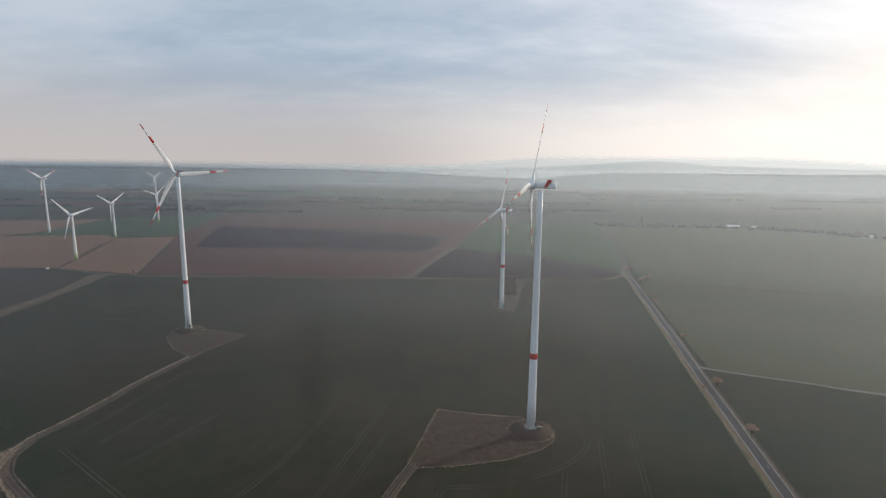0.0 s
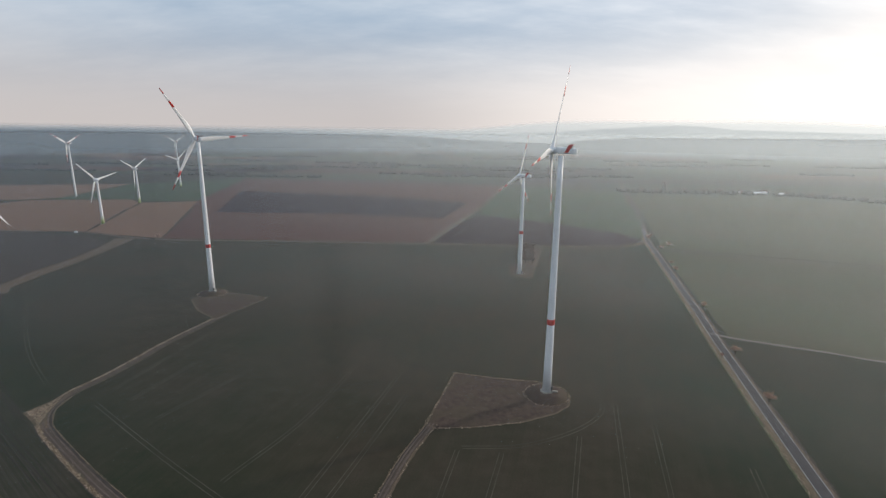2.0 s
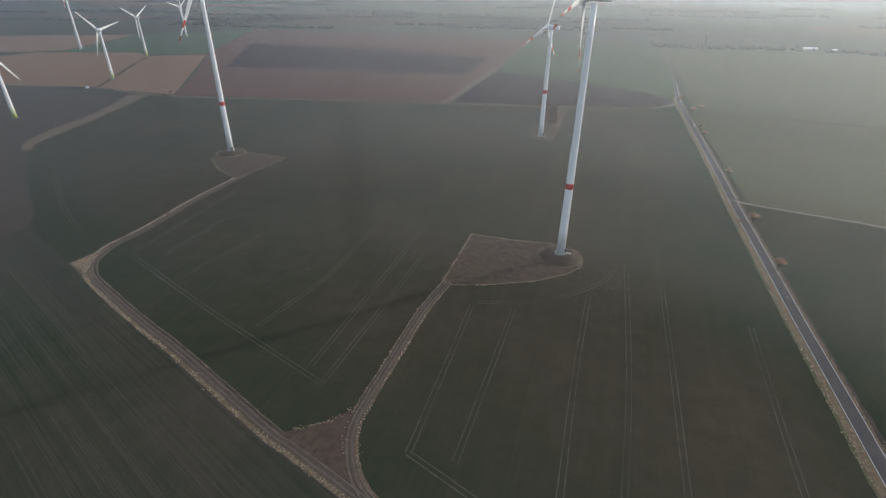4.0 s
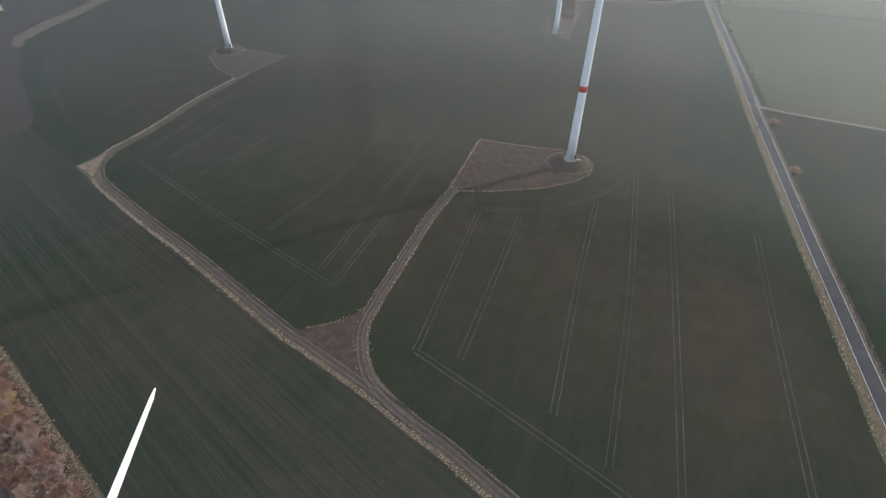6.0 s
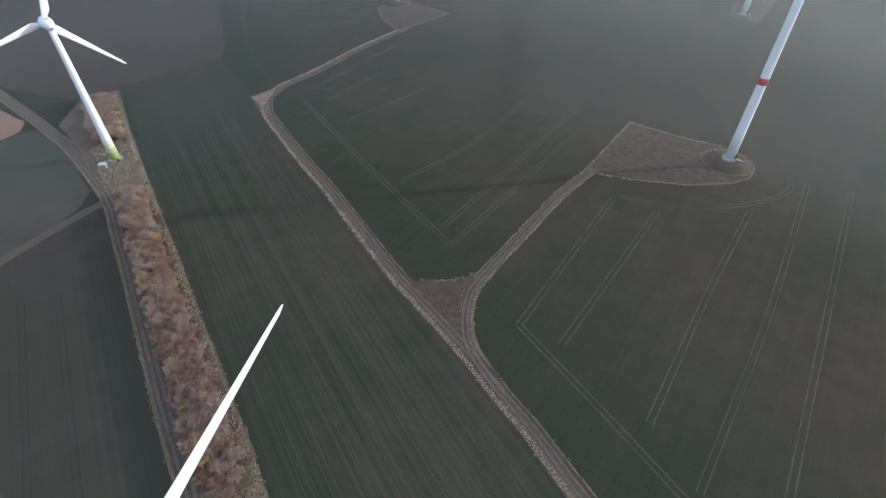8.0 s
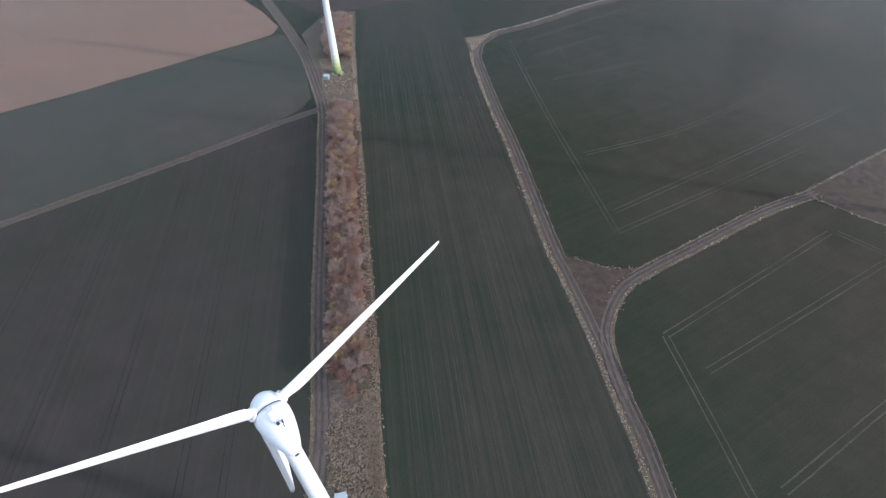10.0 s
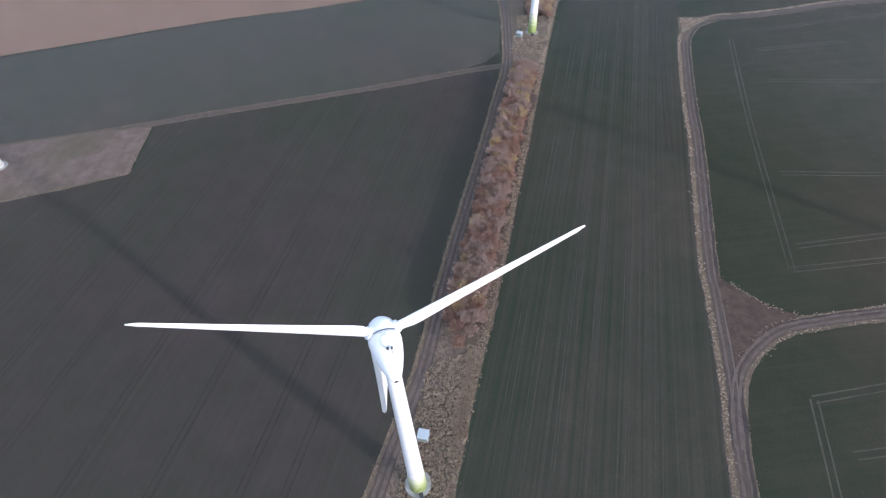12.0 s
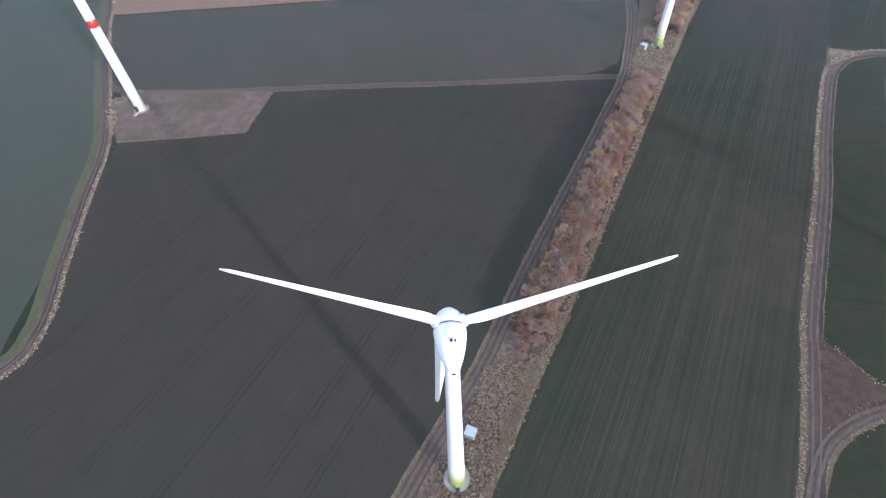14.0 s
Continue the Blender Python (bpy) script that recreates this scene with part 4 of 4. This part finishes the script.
def hedge():
    rng = random.Random(21)
    kinds = [
        shrub("hedge_shrub", "leafless red-brown hedge shrub", "shrub", "hedgerow shrubs", 1, M_TWIG, 4.2, 2.7, 10, 12, 22),
        shrub("hedge_shrub", "leafless red-brown hedge shrub", "shrub", "hedgerow shrubs", 2, M_TWIG, 4.8, 2.5, 10, 12, 22),
        shrub("hedge_shrub", "leafless grey mauve hedge shrub", "shrub", "hedgerow shrubs", 3, M_TWIG_GREY, 5.0, 2.9, 11, 12, 22),
        shrub("hedge_shrub", "leafless grey mauve hedge shrub", "shrub", "hedgerow shrubs", 4, M_TWIG_GREY, 5.4, 2.8, 11, 12, 22),
        shrub("hedge_shrub", "leafless tan yellow hedge shrub", "shrub", "hedgerow shrubs", 5, M_TWIG_TAN, 4.6, 2.5, 10, 12, 22),
    ]
    used = set()

    def put(x, y):
        k = rng.choices(range(5), (4, 4, 2.4, 2.2, 2.0))[0]
        m = pose(x, y, 0.02, 0, 0, rng.uniform(0, 360)) @ Matrix.Scale(rng.uniform(0.92, 1.2), 4)
        if k in used:
            ob = copy_thing(kinds[k], m)
        else:
            ob = kinds[k]
            used.add(k)
        ob.matrix_basis = m

    def row(a, b, across, rows, step):
        a, b = Vector(a), Vector(b)
        d = (b - a).normalized()
        side = Vector((-d.y, d.x))
        count = int((b - a).length / step)
        for i in range(count + 1):
            for j in range(rows):
                p = a + d * (i * step + rng.uniform(-1, 1)) + side * (across * ((j + 0.5) / rows - 0.5) + rng.uniform(-0.9, 0.9))
                put(p.x, p.y)

    row((-194, 113.5), (-76, 32.0), 9.6, 5, 2.7)
    row((-241, 144.5), (-285, 175), 13.6, 5, 3.0)
    for x, y in ((-74, 29), (-71, 32.5), (-69, 28), (-238, 139), (-235, 148)):
        put(x, y)


hedge()


def road_trees():
    first = None
    rng = random.Random(8)
    for x, y, s in ((169.5, 297, 1.0), (160.5, 295, 0.45), (156.5, 239, 1.0), (190, 385, 0.8), (211, 492, 0.9), (218, 520, 0.7), (233, 588, 0.9), (246, 600, 1.1), (240, 650, 0.9), (250, 668, 0.7), (-375, 604, 0.9)):
        m = pose(x, y, 0.02, 0, 0, rng.uniform(0, 360)) @ Matrix.Scale(s, 4)
        if first is None:
            first = ob = shrub("roadside_tree", "small bare tree with reddish twigs beside the road", "tree", "roadside trees", 33, M_TWIG, 7.0, 3.0, 8, 10, 14, 1.6)
        else:
            ob = copy_thing(first, m)
        ob.matrix_basis = m


road_trees()


def copse():
    """Bare trees on the ground between the shorter turbine and the lane."""
    rng = random.Random(14)
    first = shrub("copse_tree", "dark leafless tree in a small copse by the lane", "tree", "copse trees", 41, M_TWIG_DARK, 7.5, 3.2, 8, 10, 14, 1.8)
    place = lambda i: pose(67 + 3.4 * (i % 4) + 0.13 * (i // 4) * 8.0 + rng.uniform(-1.2, 1.2) - 3, 514 + 8.0 * (i // 4) + rng.uniform(-2.5, 2.5), 0.02, 0, 0, rng.uniform(0, 360)) @ Matrix.Scale(rng.uniform(0.75, 1.15), 4)
    first.matrix_basis = place(0)
    for i in range(1, 36):
        copy_thing(first, place(i)).matrix_basis = place(i)


copse()


def tufts(name, label, spots, rng, mat=M_TUFT):
    """Dry grass clumps: leaning blades in one mesh."""
    verts, faces = [], []
    for x, y, size in spots:
        lean = rng.uniform(0, 2 * math.pi)
        for _ in range(7):
            a = lean + rng.uniform(-1.6, 1.6)
            r = size * rng.uniform(0.35, 1.0)
            px, py = x + rng.uniform(-0.25, 0.25) * size, y + rng.uniform(-0.25, 0.25) * size
            w = 0.11 * size
            b = len(verts)
            nx, ny = -math.sin(a) * w, math.cos(a) * w
            h = size * rng.uniform(0.22, 0.5)
            verts += [(px - nx, py - ny, 0.02), (px + nx, py + ny, 0.02), (px + 0.5 * r * math.cos(a), py + 0.5 * r * math.sin(a), h), (px + r * math.cos(a), py + r * math.sin(a), h * 0.55)]
            faces += [(b, b + 1, b + 2), (b + 1, b + 3, b + 2)]
    tagged(mesh_part(name, verts, faces, mat), label, "grass", kind="stuff")


def along(points, offset, spread, density, rng, size=(0.5, 1.0)):
    out = []
    line = smooth_line(points, 2.0)
    for a, b in zip(line, line[1:]):
        d = (b - a)
        side = Vector((-d.y, d.x, 0)).normalized()
        amount = d.length * density
        for _ in range(int(amount) + (rng.random() < amount % 1)):
            if noise.noise(Vector((a.x * 0.12, a.y * 0.12, offset))) < -0.25:
                continue
            p = a.lerp(b, rng.random()) + side * (offset + rng.gauss(0, spread))
            out.append((p.x, p.y, rng.uniform(*size)))
    return out


def grass():
    rng = random.Random(17)
    main = MAIN[1:18]
    spots = along(main, -3.0, 0.5, 5.0, rng, (0.3, 0.62)) + along(main, 2.6, 0.3, 0.8, rng, (0.18, 0.34))
    for _ in range(420):  # the rough corner of the bend
        t, q = rng.random(), rng.random() ** 0.5
        ex, ey = -192 + t * -8, 204 + 24 * t
        spots.append((-207 + (ex + 207) * q * 0.9, 212.5 + (ey - 212.5) * q * 0.9, rng.uniform(0.3, 0.65)))
    tufts("track_grass", "dry straw-coloured grass along the farm track", spots, rng)
    tufts("spur_grass", "dry grass along the spur track", along(SPUR[:6], 2.4, 0.35, 1.6, rng, (0.25, 0.55)) + along(SPUR[:6], -2.3, 0.3, 1.8, rng, (0.25, 0.5)) + along([(-62, 114.5), (-53, 117.5), (-46.2, 120.5), (-39.5, 127)], 0.4, 0.35, 5.0, rng, (0.3, 0.6)), rng)
    margin = [(-282, 184.3), (-253, 164.5), (-192, 122.2), (-164, 103), (-106, 62.8), (-78, 43.6), (-54, 26.4), (-33, 12.1), (-5, -7.5), (60, -52)]
    spots = along(margin, -0.9, 0.7, 10.0, rng, (0.35, 0.7))
    spots += along([(-80, 43.5), (-54, 26), (-33, 12), (-5, -8)], -2.2, 1.2, 22.0, rng, (0.5, 1.2))
    spots += along(HEDGE_TRACK[3:13], -3.0, 0.3, 3.0, rng, (0.2, 0.38)) + along(HEDGE_TRACK[3:13], 2.9, 0.3, 1.0, rng, (0.2, 0.36))
    for _ in range(3600):
        t, q = rng.random(), rng.uniform(-1, 1)
        x, y = -66 + 52 * t, 26 - 33 * t + 9.0 * q
        if math.hypot(x + 37.2, y - 4) > 3.4 and y < 0.1 + 26 - 0.635 * (x + 66) + 8 and 0.569 * x + 0.823 * y < -9.2:
            spots.append((x, y, rng.uniform(0.4, 1.1)))
    for _ in range(1100):
        t, q = rng.random(), rng.uniform(-1, 1)
        spots.append((-207 - 34 * t + 4 * q, 122 + 21 * t + 7.5 * q, rng.uniform(0.3, 0.65)))
    tagged(strip("ground_margin", margin, 0.0, 1.0, 0.06, M_STRAW, None, 0.22, 1.0, 5), "straw-coloured grass margin between hedge and crop", "grass", kind="structure")
    tufts("rough_grass", "brown tussocky winter grass round the older turbines", [p for p in spots if math.hypot(p[0] + 226, p[1] - 134) > 3.5], rng)
    spots = along(WEST, 3.2, 0.5, 4.0, rng, (0.3, 0.65)) + along(dense([(-193, -120), (-191, -92), (-190, -65), (-219, -56)]), 0.0, 0.4, 3.5, rng, (0.2, 0.4))
    spots += along([(-232, -118), (-224, -130), (-205, -125)], 0.0, 1.6, 9.0, rng, (0.3, 0.7))
    tufts("field_track_grass", "dry grass beside the earth track", spots, rng)
    spots = []
    for x, y, r in ((46, 244, 11), (-206, 398, 11)):
        for _ in range(260):
            a = rng.uniform(0, 2 * math.pi)
            q = r * rng.uniform(0.93, 1.12)
            spots.append((x + q * math.cos(a), y + q * math.sin(a), rng.uniform(0.25, 0.55)))
    edge = dense([(-15, 213), (-2, 266), (20, 261), (43, 258)])
    spots += along(edge, 0, 0.35, 3.5, rng, (0.25, 0.55)) + along([(-10, 210), (8, 212), (30, 217)], 0, 0.35, 3.0, rng, (0.25, 0.55))
    tufts("mound_grass", "dry grass round the turbine mounds", spots, rng)
    tufts("road_grass", "dry yellowish grass on the road verge", along(ROAD[5:13], -5.6, 0.6, 2.5, rng, (0.3, 0.6)) + along(ROAD[5:13], 4.0, 0.4, 1.0, rng, (0.25, 0.5)), rng)


grass()


# ---------------------------------------------------------------- small buildings and posts
def transformer(x, y, turn, label):
    top = empty("transformer_hut", label, "hut", "transformer huts", m=pose(x, y, 0.0, 0, 0, turn))
    v, f = box(-1.5, -1.35, -0.2, 1.5, 1.35, 0.25, 0.03)
    mesh_part("plinth", v, f, M_CONCRETE, top, "concrete plinth")
    v, f = box(-1.35, -1.2, 0.25, 1.35, 1.2, 2.05, 0.03)
    mesh_part("body", v, f, M_HUT, top, "pale grey concrete body")
    v, f = box(-1.48, -1.33, 2.05, 1.48, 1.33, 2.23, 0.05)
    mesh_part("roof", v, f, M_HUT, top, "pale grey flat roof")
    for k in (-1, 1):
        v, f = box(-0.62 + 0.64 * k, -1.25, 0.35, 0.62 + 0.64 * k, -1.195, 1.95, 0.01)
        door = mesh_part("door", v, f, M_DOOR, top, "grey green steel door")
        v, f = box(-0.05 + 0.14 * k, -1.3, 1.1, 0.05 + 0.14 * k, -1.25, 1.2)
        mesh_part("handle", v, f, M_DARKMETAL, door)
    for k in range(5):
        v, f = box(1.345, -0.6, 0.7 + 0.17 * k, 1.39, 0.6, 0.8 + 0.17 * k)
        mesh_part("vent_slat", v, f, M_DARKMETAL, top)


M_HUT = paint_mat("hut_coat", (0.40, 0.44, 0.46), 0.6, 0.25, 0.8)
M_DOOR = paint_mat("door_coat", (0.22, 0.27, 0.24), 0.5, 0.2, 0.8)
transformer(-47.6, 9.2, 58, "pale grey transformer hut in rough grass beside the turbine")
transformer(-224.5, 126, 40, "pale grey transformer hut beside the turbine's foot")


def post(x, y):
    top = empty("marker_post", "white roadside marker post with black band", "post", "roadside posts", m=pose(x, y, 0, 0, 0, 70))
    v, f = box(-0.07, -0.06, -0.1, 0.07, 0.06, 1.05, 0.02)
    mesh_part("shaft", v, f, M_WHITE, top)
    v, f = box(-0.074, -0.064, 0.72, 0.074, 0.064, 0.92)
    mesh_part("black_band", v, f, M_DARKMETAL, top)


for x, y in ((166.5, 264.5), (148.5, 213), (149, 227), (172.5, 333), (154, 247), (178, 338)):
    post(x, y)


def house(x, y, turn, w, d, h, roof_h, label, roof=None):
    top = empty("house", label, "house", "village houses", m=pose(x, y, 0, 0, 0, turn))
    v, f = box(-w / 2, -d / 2, -0.2, w / 2, d / 2, h)
    mesh_part("wall", v, f, M_WALLS, top)
    o, t = 0.5, 0.22
    ridge = [(-w / 2 - o, -d / 2 - o, h - 0.3), (w / 2 + o, -d / 2 - o, h - 0.3), (w / 2 + o, 0, h + roof_h), (-w / 2 - o, 0, h + roof_h), (w / 2 + o, d / 2 + o, h - 0.3), (-w / 2 - o, d / 2 + o, h - 0.3)]
    verts = ridge + [(a, b, c - t) for a, b, c in ridge]
    mesh_part("roof", verts, [(0, 1, 2, 3), (3, 2, 4, 5), (6, 9, 8, 7), (9, 11, 10, 8), (0, 6, 7, 1), (5, 4, 10, 11), (0, 3, 9, 6), (3, 5, 11, 9), (1, 7, 8, 2), (2, 8, 10, 4)], roof or M_ROOF, top, "weathered roof")
    for s in (-1, 1):  # gables
        mesh_part("gable", [(s * (w / 2 - 0.05), -d / 2, h), (s * (w / 2 - 0.05), d / 2, h), (s * (w / 2 - 0.05), 0, h + roof_h - 0.3), (s * (w / 2 - 0.3), -d / 2, h), (s * (w / 2 - 0.3), d / 2, h), (s * (w / 2 - 0.3), 0, h + roof_h - 0.3)],
                  [(0, 1, 2), (3, 5, 4), (0, 2, 5, 3), (1, 4, 5, 2)], M_WALLS, top)
    for k in range(3):
        wx = -w / 2 + w * (k + 0.5) / 3
        v, f = box(wx - 0.55, -d / 2 - 0.04, 1.0, wx + 0.55, -d / 2 + 0.1, 2.3)
        mesh_part("window", v, f, M_PANE, top)


def village():
    rng = random.Random(4)
    for x, y in ((420, 1205), (446, 1190), (490, 1192), (520, 1215), (560, 1200), (600, 1210), (640, 1195), (690, 1195), (730, 1170), (770, 1150), (800, 1120), (835, 1085), (870, 1060), (900, 1020)):
        house(x, y, rng.uniform(-25, 25), rng.uniform(9, 15), rng.uniform(7, 10), rng.uniform(3, 5.5), rng.uniform(2.5, 4), "pale rendered village house among bare trees")
    house(672, 1178, 8, 30, 12, 5, 2.0, "long white farm shed at the village edge", M_WHITE)
    house(715, 1168, 4, 12, 8, 4, 1.6, "white farm shed at the village edge", M_WHITE)
    house(868, 1022, -10, 14, 9, 4, 1.6, "white farm shed at the village edge", M_WHITE)
    top = empty("church_tower", "slender grey village tower above bare trees", "tower", m=pose(459, 1178, 0, 0, 0, 12))
    v, f = box(-2.6, -2.6, -0.2, 2.6, 2.6, 19)
    mesh_part("shaft", v, f, M_STONE, top)
    mesh_part("spire", [(-2.9, -2.9, 19), (2.9, -2.9, 19), (2.9, 2.9, 19), (-2.9, 2.9, 19), (0, 0, 29)], [(0, 1, 4), (1, 2, 4), (2, 3, 4), (3, 0, 4), (0, 3, 2, 1)], M_ROOF, top)


village()


def lane_trailer(x, y):
    top = empty("farm_trailer", "small white box trailer parked beside the farm lane", "trailer", m=pose(x, y, 0.1, 0, 0, 20))
    v, f = box(-1.7, -0.95, 0.6, 1.7, 0.95, 2.4, 0.08)
    mesh_part("body", v, f, M_WHITE, top, "white box body")
    v, f = box(1.7, -0.08, 0.5, 2.9, 0.08, 0.62, 0.02)
    mesh_part("drawbar", v, f, M_DARKMETAL, top)
    for sx in (-0.7, 0.5):
        for sy in (-1, 1):
            v, f = lathe([(0.2, -0.11), (0.36, -0.1), (0.36, 0.1), (0.2, 0.11)], 20)
            mesh_part("wheel", shift(v, pose(sx, sy * 0.9, 0.36, 90)), f, M_DARKMETAL, top, "black wheel", True)


lane_trailer(-499, 630)
